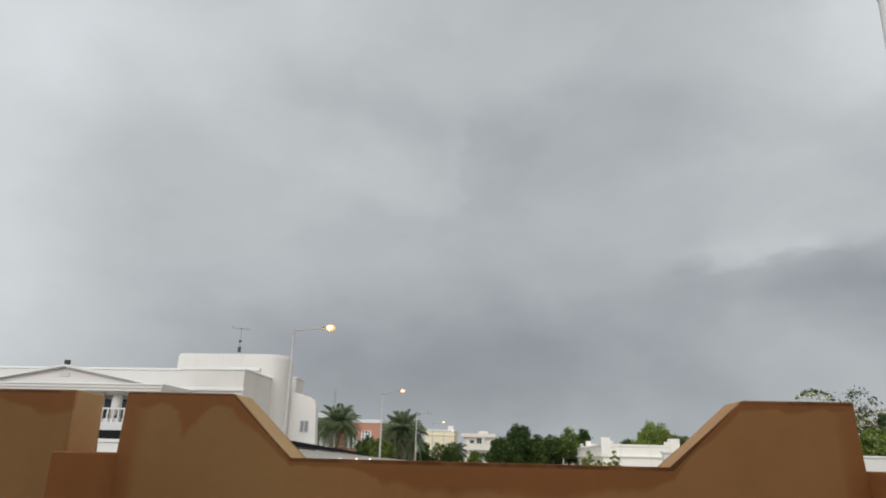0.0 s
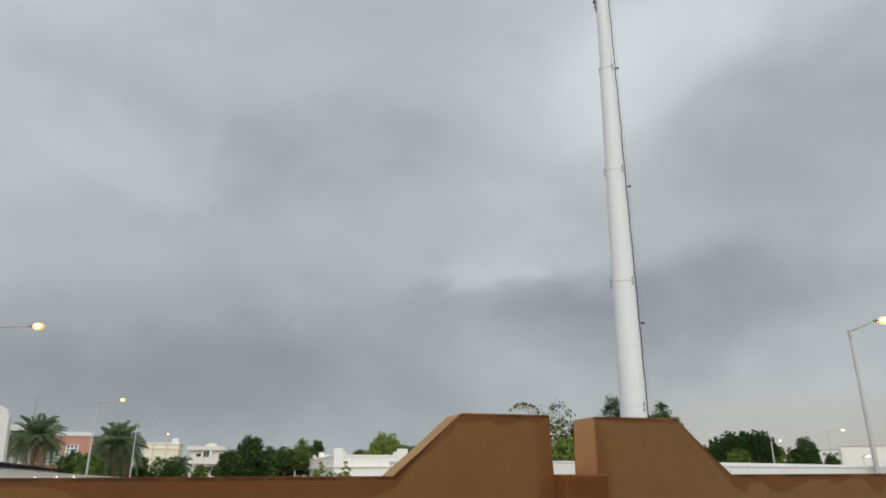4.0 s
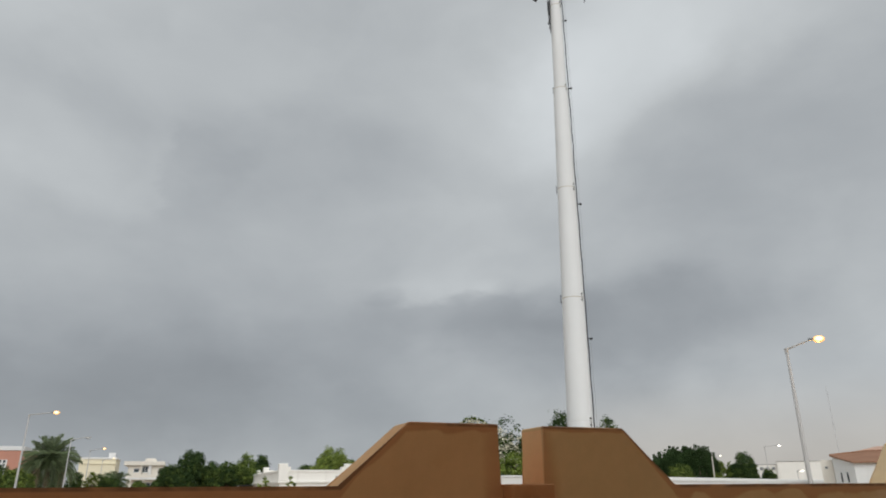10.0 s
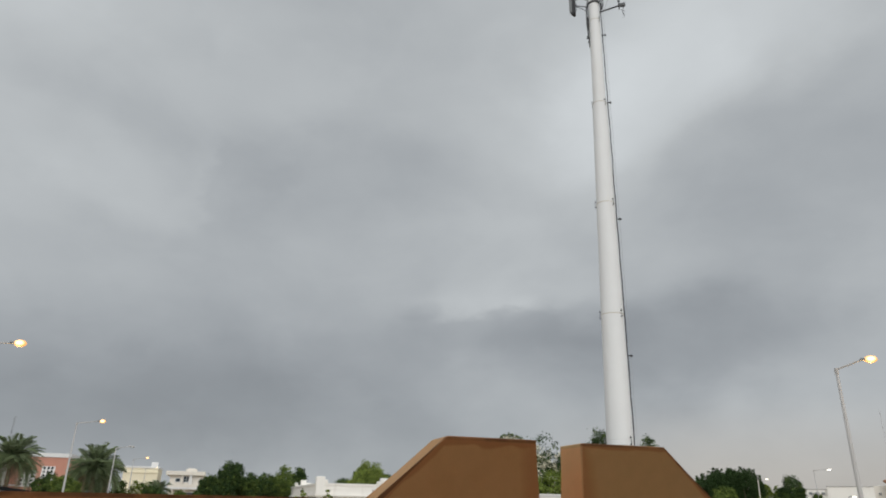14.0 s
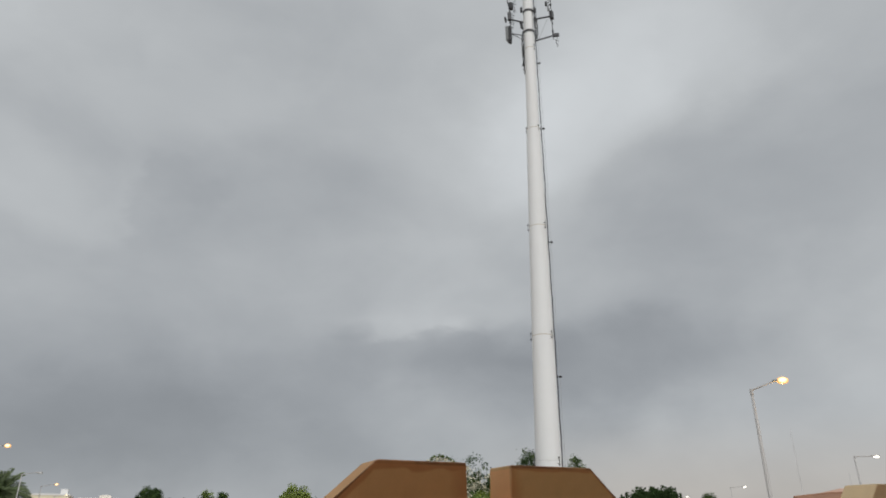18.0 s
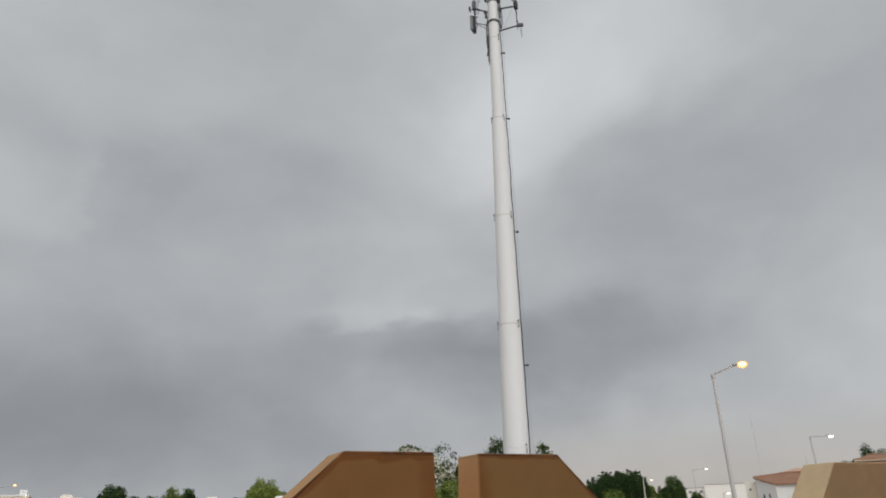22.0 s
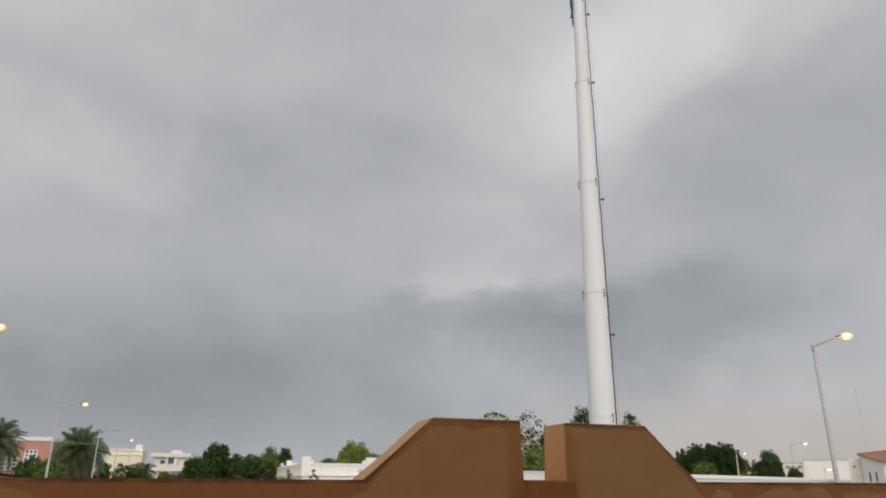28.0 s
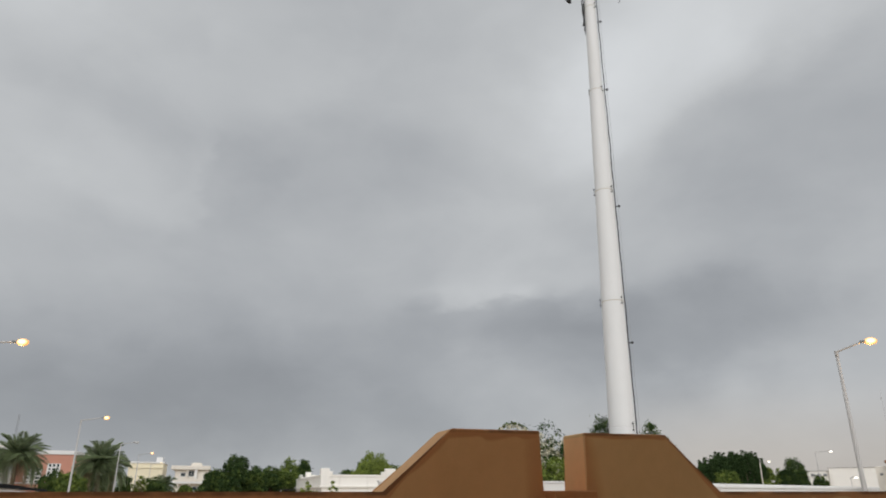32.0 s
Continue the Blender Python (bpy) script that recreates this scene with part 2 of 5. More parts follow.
def hot_bowl(name):
    """A sodium lamp's glass bowl: white-hot core, the halo painted as an amber rim."""
    mt = bpy.data.materials.new(name)
    mt.use_nodes = True
    N = Nodes(mt.node_tree)
    bsdf = mt.node_tree.nodes["Principled BSDF"]
    bsdf.inputs["Base Color"].default_value = (0.12, 0.12, 0.11, 1)
    co = N.n("ShaderNodeTexCoord").outputs["Generated"]
    d = N.n("ShaderNodeVectorMath")
    d.operation = "SUBTRACT"
    mt.node_tree.links.new(co, d.inputs[0])
    d.inputs[1].default_value = (0.5, 0.5, 0.5)
    r = N.n("ShaderNodeVectorMath")
    r.operation = "LENGTH"
    mt.node_tree.links.new(N.scaled(d.outputs[0], (2.0, 0.0, 2.0)), r.inputs[0])
    rim = N.smooth(r.outputs["Value"], 0.35, 0.95)
    N.put(bsdf.inputs["Emission Color"], N.mix(rim, (1.0, 0.74, 0.38, 1), (1.0, 0.45, 0.11, 1)))
    N.put(bsdf.inputs["Emission Strength"], N.m("MULTIPLY_ADD", rim, -1.6, 2.7))
    return mt


# the boundary wall repeats every PERIOD metres: two piers with a slot between, then a low stretch
PERIOD, MID, HALF_SLOT, PIER_END, SLOPE_END = 3.413, 1.5665, 0.1135, 0.594, 0.885
Z_LOW, Z_HIGH, WALL_Y, WALL_T = 1.599, 1.878, 3.0, 0.235


RUNS = [(-2.11, 0.16, 0.09), (-1.70, 0.10, 0.05), (-1.46, 0.085, 0.16), (-1.22, 0.10, 0.05), (-0.55, 0.06, 0.05), (-0.28, 0.24, 0.09), (0.16, 0.24, 0.095), (0.52, 0.13, 0.06),
        (1.20, 0.08, 0.025), (2.50, 0.045, 0.05), (2.76, 0.10, 0.065), (3.12, 0.05, 0.02), (3.39, 0.055, 0.06), (3.72, 0.08, 0.035)]


def wall_plaster(name, flat_top=None):
    """Ochre-brown textured plaster with rain stains that run down from the coping."""
    mt = bpy.data.materials.new(name)
    mt.use_nodes = True
    N = Nodes(mt.node_tree)
    bsdf = mt.node_tree.nodes["Principled BSDF"]
    co = N.n("ShaderNodeTexCoord").outputs["Object"]
    sp = N.n("ShaderNodeSeparateXYZ")
    mt.node_tree.links.new(co, sp.inputs[0])
    px, py, pz = sp.outputs
    if flat_top is None:
        a = N.m("PINGPONG", N.m("SUBTRACT", px, MID), PERIOD / 2)
        ramp = N.m("DIVIDE", N.m("SUBTRACT", SLOPE_END, a), SLOPE_END - PIER_END, clamp=True)
        top = N.m("MULTIPLY_ADD", ramp, Z_HIGH - Z_LOW, Z_LOW)
    else:
        top = flat_top
    depth = N.m("SUBTRACT", top, pz)
    flow = N.noise(N.scaled(co, (1.0, 1.0, 0.4)), 3.0, 2.0, 0.5)
    wave = N.noise(N.scaled(co, (1.0, 0.3, 0.5)), 9.0, 4.0, 0.55)
    sway = N.m("ADD", px, N.m("MULTIPLY_ADD", wave, 0.16, -0.08))
    reach = N.m("MULTIPLY_ADD", N.smooth(flow, 0.40, 0.70), 0.030, 0.018)
    # single runs: where the coping sheds its water, how wide and how long
    for at, wide, long in RUNS:
        u = N.m("DIVIDE", N.m("SUBTRACT", sway, at), wide)
        reach = N.m("MULTIPLY_ADD", N.m("EXPONENT", N.m("MULTIPLY", N.m("MULTIPLY", u, u), -1.0)), long, reach)
    wet = N.m("SUBTRACT", 1.0, N.smooth(N.m("DIVIDE", depth, N.m("MULTIPLY", reach, N.m("MULTIPLY_ADD", wave, 0.5, 0.75))), 0.75, 1.2))
    fine = N.noise(co, 160.0, 6.0, 0.7)
    mid = N.noise(co, 14.0, 5.0, 0.6)
    big = N.noise(co, 1.3, 4.0)
    f = N.m("ADD", N.m("MULTIPLY_ADD", big, 0.30, 0.85), N.m("ADD", N.m("MULTIPLY_ADD", mid, 0.16, -0.08), N.m("MULTIPLY_ADD", fine, 0.20, -0.10)))
    colour = N.mix(1.0, (0.655, 0.435, 0.209, 1), f, "MULTIPLY")
    damp = N.mix(1.0, (0.50, 0.225, 0.092, 1), f, "MULTIPLY")
    blotch = N.smooth(N.noise(co, 2.4, 4.0, 0.6), 0.55, 0.72)
    if flat_top is None:
        # rain runs down the front from the coping, along the slot and below its sill
        run = N.m("MULTIPLY_ADD", N.smooth(flow, 0.35, 0.7), 0.10, 0.03)
        edge = N.m("SUBTRACT", 1.0, N.smooth(N.m("DIVIDE", N.m("SUBTRACT", a, HALF_SLOT), run), 0.1, 1.4))
        front = N.smooth(py, WALL_Y + 0.03, WALL_Y + 0.004)
        wet = N.m("MULTIPLY", N.m("MAXIMUM", wet, N.m("MULTIPLY", edge, 0.85)), front)
        # faces inside the slots: skylight they catch painted in, brighter and redder
        inside = N.m("MULTIPLY", N.m("SUBTRACT", 1.0, front), N.smooth(a, HALF_SLOT + 0.16, HALF_SLOT + 0.11))
        inside = N.m("MULTIPLY", inside, N.m("GREATER_THAN", depth, 0.012))
        colour = N.mix(inside, colour, N.mix(1.0, (0.78, 0.465, 0.225, 1), f, "MULTIPLY"))
        # the coat is redder in the middle, darker towards -x and paler towards +x
        patch = N.m("MULTIPLY", N.smooth(px, -1.1, -0.6), N.smooth(px, 1.75, 1.45))
        colour = N.mix(N.m("MULTIPLY", patch, 0.75), colour, N.mix(1.0, (0.680, 0.390, 0.180, 1), f, "MULTIPLY"))
        colour = N.mix(N.smooth(px, -0.9, -1.4, 0.0, 0.8), colour, N.mix(1.0, (0.585, 0.39, 0.188, 1), f, "MULTIPLY"))
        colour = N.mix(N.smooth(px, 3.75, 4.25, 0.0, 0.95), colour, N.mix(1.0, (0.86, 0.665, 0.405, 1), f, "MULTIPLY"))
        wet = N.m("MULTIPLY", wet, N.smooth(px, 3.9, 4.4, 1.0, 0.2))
        colour = N.mix(N.m("MULTIPLY", wet, 0.70), colour, damp)
        colour = N.mix(N.m("MULTIPLY", blotch, 0.16), colour, damp)
        # thin shadow line painted along the front's top edge, broken by noise
        edge_shade = N.m("MULTIPLY", N.smooth(depth, 0.013, 0.004), N.smooth(N.noise(co, 5.0, 3.0), 0.36, 0.56, 0.1, 0.75))
        colour = N.mix(N.m("MULTIPLY", edge_shade, front), colour, (0.16, 0.085, 0.045, 1))
    else:
        colour = N.mix(N.m("MULTIPLY_ADD", blotch, 0.15, 0.80), colour, N.mix(1.0, (0.47, 0.195, 0.070, 1), f, "MULTIPLY"))
    N.put(bsdf.inputs["Base Color"], colour)
    bsdf.inputs["Roughness"].default_value = 0.85
    b = N.n("ShaderNodeBump")
    b.inputs["Strength"].default_value, b.inputs["Distance"].default_value = 0.35, 0.004
    N.put(b.inputs["Height"], N.m("ADD", fine, N.m("MULTIPLY", mid, 0.6)))
    N.put(bsdf.inputs["Normal"], b.outputs[0])
    return mt


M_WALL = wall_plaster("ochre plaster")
M_CLOSING = material("ochre closing-wall plaster", (0.50, 0.29, 0.135), 0.85, vary=0.14, stain=((0.40, 0.22, 0.10), 0.35))
M_SILL = wall_plaster("ochre sill plaster", 1.610)
M_WHITE = material("white render", (0.71, 0.70, 0.68), 0.8, vary=0.06, stain=((0.52, 0.50, 0.47), 0.45))
M_VILLA = material("warm white villa render", (0.69, 0.66, 0.625), 0.8, vary=0.07, stain=((0.50, 0.46, 0.42), 0.45))
M_LIME = material("lime-washed wall render", (0.84, 0.835, 0.82), 0.8, vary=0.05, stain=((0.62, 0.60, 0.57), 0.35))
M_IVORY = material("ivory house render", (0.87, 0.84, 0.785), 0.8, vary=0.05, stain=((0.60, 0.55, 0.49), 0.35))
M_TRIM = material("white painted trim", (0.76, 0.75, 0.735), 0.6, vary=0.03)
M_CREAM = material("cream render", (0.80, 0.73, 0.545), 0.8, vary=0.05, stain=((0.55, 0.48, 0.36), 0.3))
M_BEIGE = material("pale beige render", (0.76, 0.71, 0.63), 0.8, vary=0.05, stain=((0.5, 0.46, 0.40), 0.35))
M_ORANGE = material("terracotta render", (0.56, 0.27, 0.195), 0.8, vary=0.08, stain=((0.42, 0.18, 0.12), 0.3))
M_TILE = material("clay roof tile", (0.305, 0.168, 0.108), 0.9, gloss=0.1, vary=0.25, grain=9.0, stain=((0.22, 0.12, 0.09), 0.4))
M_GLASS = material("dark window glass", (0.035, 0.05, 0.06), 0.12, vary=0.2, bump=0.0)
# lightened tone stands in for haze over the far masts
M_FAINT = material("pale grey steel", (0.58, 0.58, 0.59), 0.6, vary=0.05, bump=0.0)
M_LATTICE = material("weathered grey lattice steel", (0.26, 0.27, 0.28), 0.6, vary=0.15, bump=0.0)
M_BLACK = material("black bitumen edge", (0.018, 0.018, 0.02), 0.95, gloss=0.08, vary=0.2)
M_PALETILE = material("sun-bleached clay tile", (0.52, 0.34, 0.26), 0.9, gloss=0.1, vary=0.15, grain=9.0)
M_DARK = material("dark painted metal", (0.035, 0.035, 0.038), 0.5, vary=0.2)
M_STEEL = material("galvanised steel", (0.42, 0.43, 0.44), 0.45, 0.75, vary=0.12)
M_POLE = material("grey painted lamp pole", (0.44, 0.425, 0.41), 0.6, 0.0, gloss=0.3, vary=0.08)
M_MAST = material("white painted mast steel", (0.758, 0.761, 0.762), 0.6, 0.0, gloss=0.3, vary=0.04, grain=12.0, stain=((0.62, 0.60, 0.56), 0.35), bump=0.05)
M_JOINT = material("rust-stained joint paint", (0.56, 0.52, 0.45), 0.7, gloss=0.2, vary=0.2, grain=14.0, bump=0.0)
M_RUBBER = material("black cable sheath", (0.03, 0.03, 0.032), 0.6, vary=0.2)
M_RADIO = material("grey radio housing", (0.22, 0.23, 0.235), 0.55, vary=0.12)
M_BARK = material("grey brown bark", (0.16, 0.115, 0.08), 0.9, vary=0.3, grain=14.0, bump=0.6)
M_PALMBARK = material("palm trunk fibre", (0.17, 0.12, 0.08), 0.95, vary=0.35, grain=9.0, bump=0.8)
M_LEAF_DARK = material("dark green leaves", (0.040, 0.071, 0.023), 0.65, gloss=0.12, vary=0.25, island=0.45, bump=0.0)
M_LEAF_MID = material("green leaves", (0.090, 0.130, 0.032), 0.65, gloss=0.12, vary=0.25, island=0.45, bump=0.0)
M_LEAF_LIGHT = material("yellow green leaves", (0.185, 0.235, 0.050), 0.65, gloss=0.12, vary=0.25, island=0.45, bump=0.0)
M_LEAF_PALE = material("pale dry blossom", (0.66, 0.62, 0.48), 0.7, vary=0.15, island=0.25, bump=0.0)
M_FROND = material("palm frond", (0.185, 0.235, 0.120), 0.5, vary=0.25, island=0.4, spot=0.2, bump=0.0)
M_FROND_DRY = material("dry palm frond", (0.24, 0.19, 0.11), 0.7, vary=0.2, island=0.3, spot=0.2, bump=0.0)
M_GROUND = material("dusty ground", (0.34, 0.28, 0.21), 0.95, vary=0.2, grain=6.0, bump=0.4)
M_PAVING = material("concrete paving", (0.36, 0.34, 0.31), 0.85, vary=0.12, bump=0.3)
M_SODIUM = hot_bowl("lit sodium lamp")
M_LED = glowing("lit white lamp", (1.0, 0.93, 0.78), 3.2)
M_LENS = material("unlit lamp lens", (0.55, 0.56, 0.56), 0.25, vary=0.05, bump=0.0)

# Mesh helpers ------------------------------------------------------------------


def part(name, bm, mat, parent=None, label="", smooth=False):
    """Links a bmesh (or a ready mesh) as one object under a thing or a part."""
    if isinstance(bm, bpy.types.Mesh):
        me = bm
    else:
        me = bpy.data.meshes.new(name)
        bmesh.ops.recalc_face_normals(bm, faces=bm.faces)
        bm.to_mesh(me)
        bm.free()
        if mat is not None:
            me.materials.append(mat)
        if smooth:
            for p in me.polygons:
                p.use_smooth = True
    ob = new(name, me)
    if parent is not None:
        ob.parent = parent
    if label:
        tagged(ob, label)
    return ob


def thing(name, at, label, category, group="", kind=""):
    """An Empty at the base of a thing, which parents its parts."""
    ob = new(name)
    ob.empty_display_size = 0.2
    ob.matrix_basis = at if isinstance(at, Matrix) else Matrix.Translation(at)
    return tagged(ob, label, category, group, kind)


def box(x0, x1, y0, y1, z0, z1, bevel=0.0, bm=None):
    own = bm is None
    bm = bm or bmesh.new()
    vs = [bm.verts.new((x, y, z)) for z in (z0, z1) for x, y in ((x0, y0), (x1, y0), (x1, y1), (x0, y1))]
    fs = [bm.faces.new([vs[i] for i in f]) for f in ((0, 3, 2, 1), (4, 5, 6, 7), (0, 1, 5, 4), (1, 2, 6, 5), (2, 3, 7, 6), (3, 0, 4, 7))]
    if bevel:
        bmesh.ops.bevel(bm, geom=list({e for f in fs for e in f.edges}), offset=bevel, segments=2, profile=0.5, affect="EDGES")
    return bm


def prism(points, y0, y1, bevel=0.0):
    """A profile in x and z, drawn out along y."""
    bm = bmesh.new()
    a = [bm.verts.new((x, y0, z)) for x, z in points]
    b = [bm.verts.new((x, y1, z)) for x, z in points]
    bm.faces.new(a)
    bm.faces.new(b[::-1])
    for i in range(len(a)):
        j = (i + 1) % len(a)
        bm.faces.new((a[j], a[i], b[i], b[j]))
    if bevel:
        bmesh.ops.bevel(bm, geom=bm.edges[:], offset=bevel, segments=2, profile=0.5, affect="EDGES")
    return bm


def tube(path, radii, sides=10, bm=None, caps=True):
    """A round tube along points, with a radius at each."""
    bm = bm or bmesh.new()
    rings = []
    pts = [Vector(p) for p in path]
    for i, p in enumerate(pts):
        d = (pts[min(i + 1, len(pts) - 1)] - pts[max(i - 1, 0)]).normalized()
        side = d.cross(Vector((0, 0, 1)))
        if side.length < 0.05:
            side = d.cross(Vector((0, 1, 0)))
        side.normalize()
        up = side.cross(d)
        r = radii[i] if isinstance(radii, (list, tuple)) else radii
        rings.append([bm.verts.new(p + r * (math.cos(2 * math.pi * k / sides) * side + math.sin(2 * math.pi * k / sides) * up)) for k in range(sides)])
    for a, b in zip(rings, rings[1:]):
        for k in range(sides):
            bm.faces.new((a[k], a[(k + 1) % sides], b[(k + 1) % sides], b[k]))
    if caps:
        bm.faces.new(rings[0][::-1])
        bm.faces.new(rings[-1])
    return bm


def raw(name, verts, faces, mat):
    me = bpy.data.meshes.new(name)
    me.from_pydata(verts, [], faces)
    me.materials.append(mat)
    me.update()
    return me

# Ground and the boundary wall ---------------------------------------------------
bm = bmesh.new()
ring = [0.0, 6, 14, 30, 60, 120, 260, 700, 2400]
rows_g = [[bm.verts.new((0, 0, 0))]]
for r in ring[1:]:
    rows_g.append([bm.verts.new((r * math.cos(k * math.pi / 24), r * math.sin(k * math.pi / 24), 0.0)) for k in range(48)])
for k in range(48):
    bm.faces.new((rows_g[0][0], rows_g[1][k], rows_g[1][(k + 1) % 48]))
for a, b in zip(rows_g[1:], rows_g[2:]):
    for k in range(48):
        bm.faces.new((a[k], b[k], b[(k + 1) % 48], a[(k + 1) % 48]))
tagged(part("ground", bm, M_GROUND), "dusty pale brown open ground with sandy patches", "ground", kind="structure")
tagged(part("pavement", box(-8.5, 11.6, -1.79, 2.89, 0.0, 0.05), M_PAVING), "grey concrete paving of the walled yard", "pavement", kind="structure")

profile = []
K0, K1 = -3, 2
for k in range(K0, K1 + 1):
    c = MID + k * PERIOD
    near, far = {-1: (0.055, -0.028), 0: (0.011, 0.008), 1: (-0.095, 0.09)}.get(k, (0.0, 0.0))
    foot, head = {0: (-0.8985, -0.5775), 1: (-0.805, -0.590)}.get(k, (-SLOPE_END, -PIER_END))
    z_left, z_right = {-1: (1.886, 1.880), 0: (1.886, 1.883), 1: (1.856, 1.856)}.get(k, (Z_HIGH, Z_HIGH))
    for x, z in ((foot, Z_LOW), (head, z_left), (-HALF_SLOT - near, z_left), (-HALF_SLOT - near, 1.59), (HALF_SLOT + far, 1.59), (HALF_SLOT + far, z_right), (PIER_END, z_right), (SLOPE_END, Z_LOW)):
        profile.append((c + x, z))
x_left, x_right = MID + K0 * PERIOD - PERIOD / 2, MID + K1 * PERIOD + PERIOD / 2
profile = [(x_left, 0.0), (x_left, Z_LOW)] + profile + [(x_right, Z_LOW), (x_right, 0.0)]
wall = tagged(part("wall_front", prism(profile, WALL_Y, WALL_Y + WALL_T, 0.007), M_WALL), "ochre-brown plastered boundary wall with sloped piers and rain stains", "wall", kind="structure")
for k in range(K0, K1 + 1):
    c = MID + k * PERIOD
    part("pilaster", box(c - HALF_SLOT - {-1: 0.05, 1: -0.095}.get(k, 0.0) + 0.004, c + HALF_SLOT + {-1: -0.028, 1: 0.09}.get(k, 0.0) - 0.004, WALL_Y - 0.105, WALL_Y + WALL_T - 0.004, 0.0, 1.610, 0.006), M_SILL, wall, "reddish damp-stained plaster pilaster below the slot")
# unseen rear wall, added this tall to keep sky light off the front wall
tagged(part("wall_rear", box(x_left, x_right, -2.05, -1.8, 0.0, 10.0), M_CLOSING), "unseen ochre-brown plastered wall added to close and shade the yard", "wall", kind="structure")
for nm, x in (("wall_west", x_left - 0.26), ("wall_east", x_right)):
    tagged(part(nm, box(x, x + 0.26, -2.05, WALL_Y + WALL_T, 0.0, 1.612, 0.006), M_CLOSING), "ochre-brown plastered side wall of the yard", "wall", kind="structure")

# The mast ------------------------------------------------------------------------


def mast():
    base = thing("telecom_mast", (18.81, 29.74, 0), "tall white steel telecom monopole with antennas and a cable run", "mast")
    lean = lambda z: (0.0130 * z, -0.0073 * z)
    joints = [0.0, 4.65, 11.10, 17.56, 24.16, 30.3, 37.5]
    radii = [0.70, 0.645, 0.578, 0.500, 0.400, 0.335, 0.30]
    for i in range(6):
        z0, z1, r0, r1 = joints[i], joints[i + 1], radii[i] - (0.03 if i == 4 else 0.0), radii[i + 1] + (0.02 if i == 3 else 0.0)
        steps = (z0, z0 + 0.03, z0 + 0.12, z1 - 0.12, z1 - 0.03, z1)
        pts = [(*lean(z), z) for z in steps]
        taper = [r0 + 0.006 + (r1 - r0) * (z - z0) / (z1 - z0) for z in steps]
        part("mast_section", tube(pts, taper[:5] + [r1 + 0.002], 40), M_MAST, base, smooth=True)
        if i:
            x, y = lean(z0)
            if i > 1:
                part("joint_ring", tube([(x, y, z0 - 0.022), (x, y, z0 + 0.022)], radii[i] + 0.010 + (0.02 if i == 4 else 0.0), 40), M_JOINT, base, "rust-stained joint between mast sections")
            for a in (157, 287, 60):
                ca, sa2 = math.cos(math.radians(a)), math.sin(math.radians(a))
                q = bmesh.new()
                for dz in (-0.28, 0.04):
                    tube([(x + ca * (r0 + 0.005), y + sa2 * (r0 + 0.005), z0 + dz + 0.12), (x + ca * (r0 + 0.09), y + sa2 * (r0 + 0.09), z0 + dz + 0.12)], 0.027, 8, q)
                tube([(x + ca * (r0 + 0.07), y + sa2 * (r0 + 0.07), z0 - 0.24), (x + ca * (r0 + 0.07), y + sa2 * (r0 + 0.07), z0 + 0.24)], 0.012, 8, q)
                part("jacking_lug", q, M_DARK, base, "dark bolted lifting lug")
    rad = lambda z: float(np.interp(z, joints, radii))
    out = (math.cos(math.radians(-28)), math.sin(math.radians(-28)))
    pts, wire = [], []
    for k in range(46):
        z = 0.4 + k * 0.8
        lx, ly = lean(z)
        r = rad(z) + (0.085 if z > 20 else 0.055) + 0.012 * math.sin(k * 2.1)
        pts.append((lx + out[0] * r, ly + out[1] * r, z))
        wire.append((lx + out[0] * (r + 0.14), ly + out[1] * (r + 0.14), z))
    part("feeder_cable", tube(pts, 0.03, 8), M_RUBBER, base, "black feeder cable run")
    part("safety_wire", tube(wire, 0.011, 6), M_STEEL, base, "thin steel climbing wire")
    for z in (8.92, 16.63, 24.25, 29.2, 3.0):
        lx, ly = lean(z)
        r = rad(z)
        q = box(-0.05, 0.05, -0.05, 0.05, -0.05, 0.05)
        bmesh.ops.transform(q, matrix=Matrix.Translation((lx + out[0] * (r + 0.23), ly + out[1] * (r + 0.23), z)), verts=q.verts)
        tube([(lx + out[0] * r, ly + out[1] * r, z), (lx + out[0] * (r + 0.26), ly + out[1] * (r + 0.26), z)], 0.03, 8, q)
        part("cable_bracket", q, M_DARK, base, "dark standoff bracket")
    # antenna head
    DROP = 0.38
    for z in (31.85, 33.56):
        lx, ly = lean(z)
        part("clamp_band", tube([(lx, ly, z - 0.29), (lx, ly, z - 0.11)], rad(z) + 0.035, 36), M_DARK, base, "dark steel clamp band")
    right = Vector((0.845, -0.535, 0))
    fwd = Vector((-0.535, -0.845, 0))
    axis = lambda z: Vector((*lean(z), z - DROP))

    def arm(z, reach, side, drop=0.0, r=0.045):
        a = axis(z) + side * (rad(z) * 0.9)
        return part("antenna_arm", tube([a, axis(z) + side * reach + Vector((0, 0, drop))], r, 8), M_DARK, base, "dark steel antenna arm")

    def pipe(at, z0, z1, r=0.035):
        return part("mounting_pipe", tube([(at.x, at.y, z0 - DROP), (at.x, at.y, z1 - DROP)], r, 8), M_STEEL, base)

    def panel(at, z0, z1, w, d, yaw, mat, nm, lab):
        q = box(-w / 2, w / 2, -d / 2, d / 2, z0 - DROP, z1 - DROP, 0.03)
        bmesh.ops.transform(q, matrix=Matrix.Translation((at.x, at.y, 0)) @ Matrix.Rotation(yaw, 4, "Z"), verts=q.verts)
        return part(nm, q, mat, base, lab)

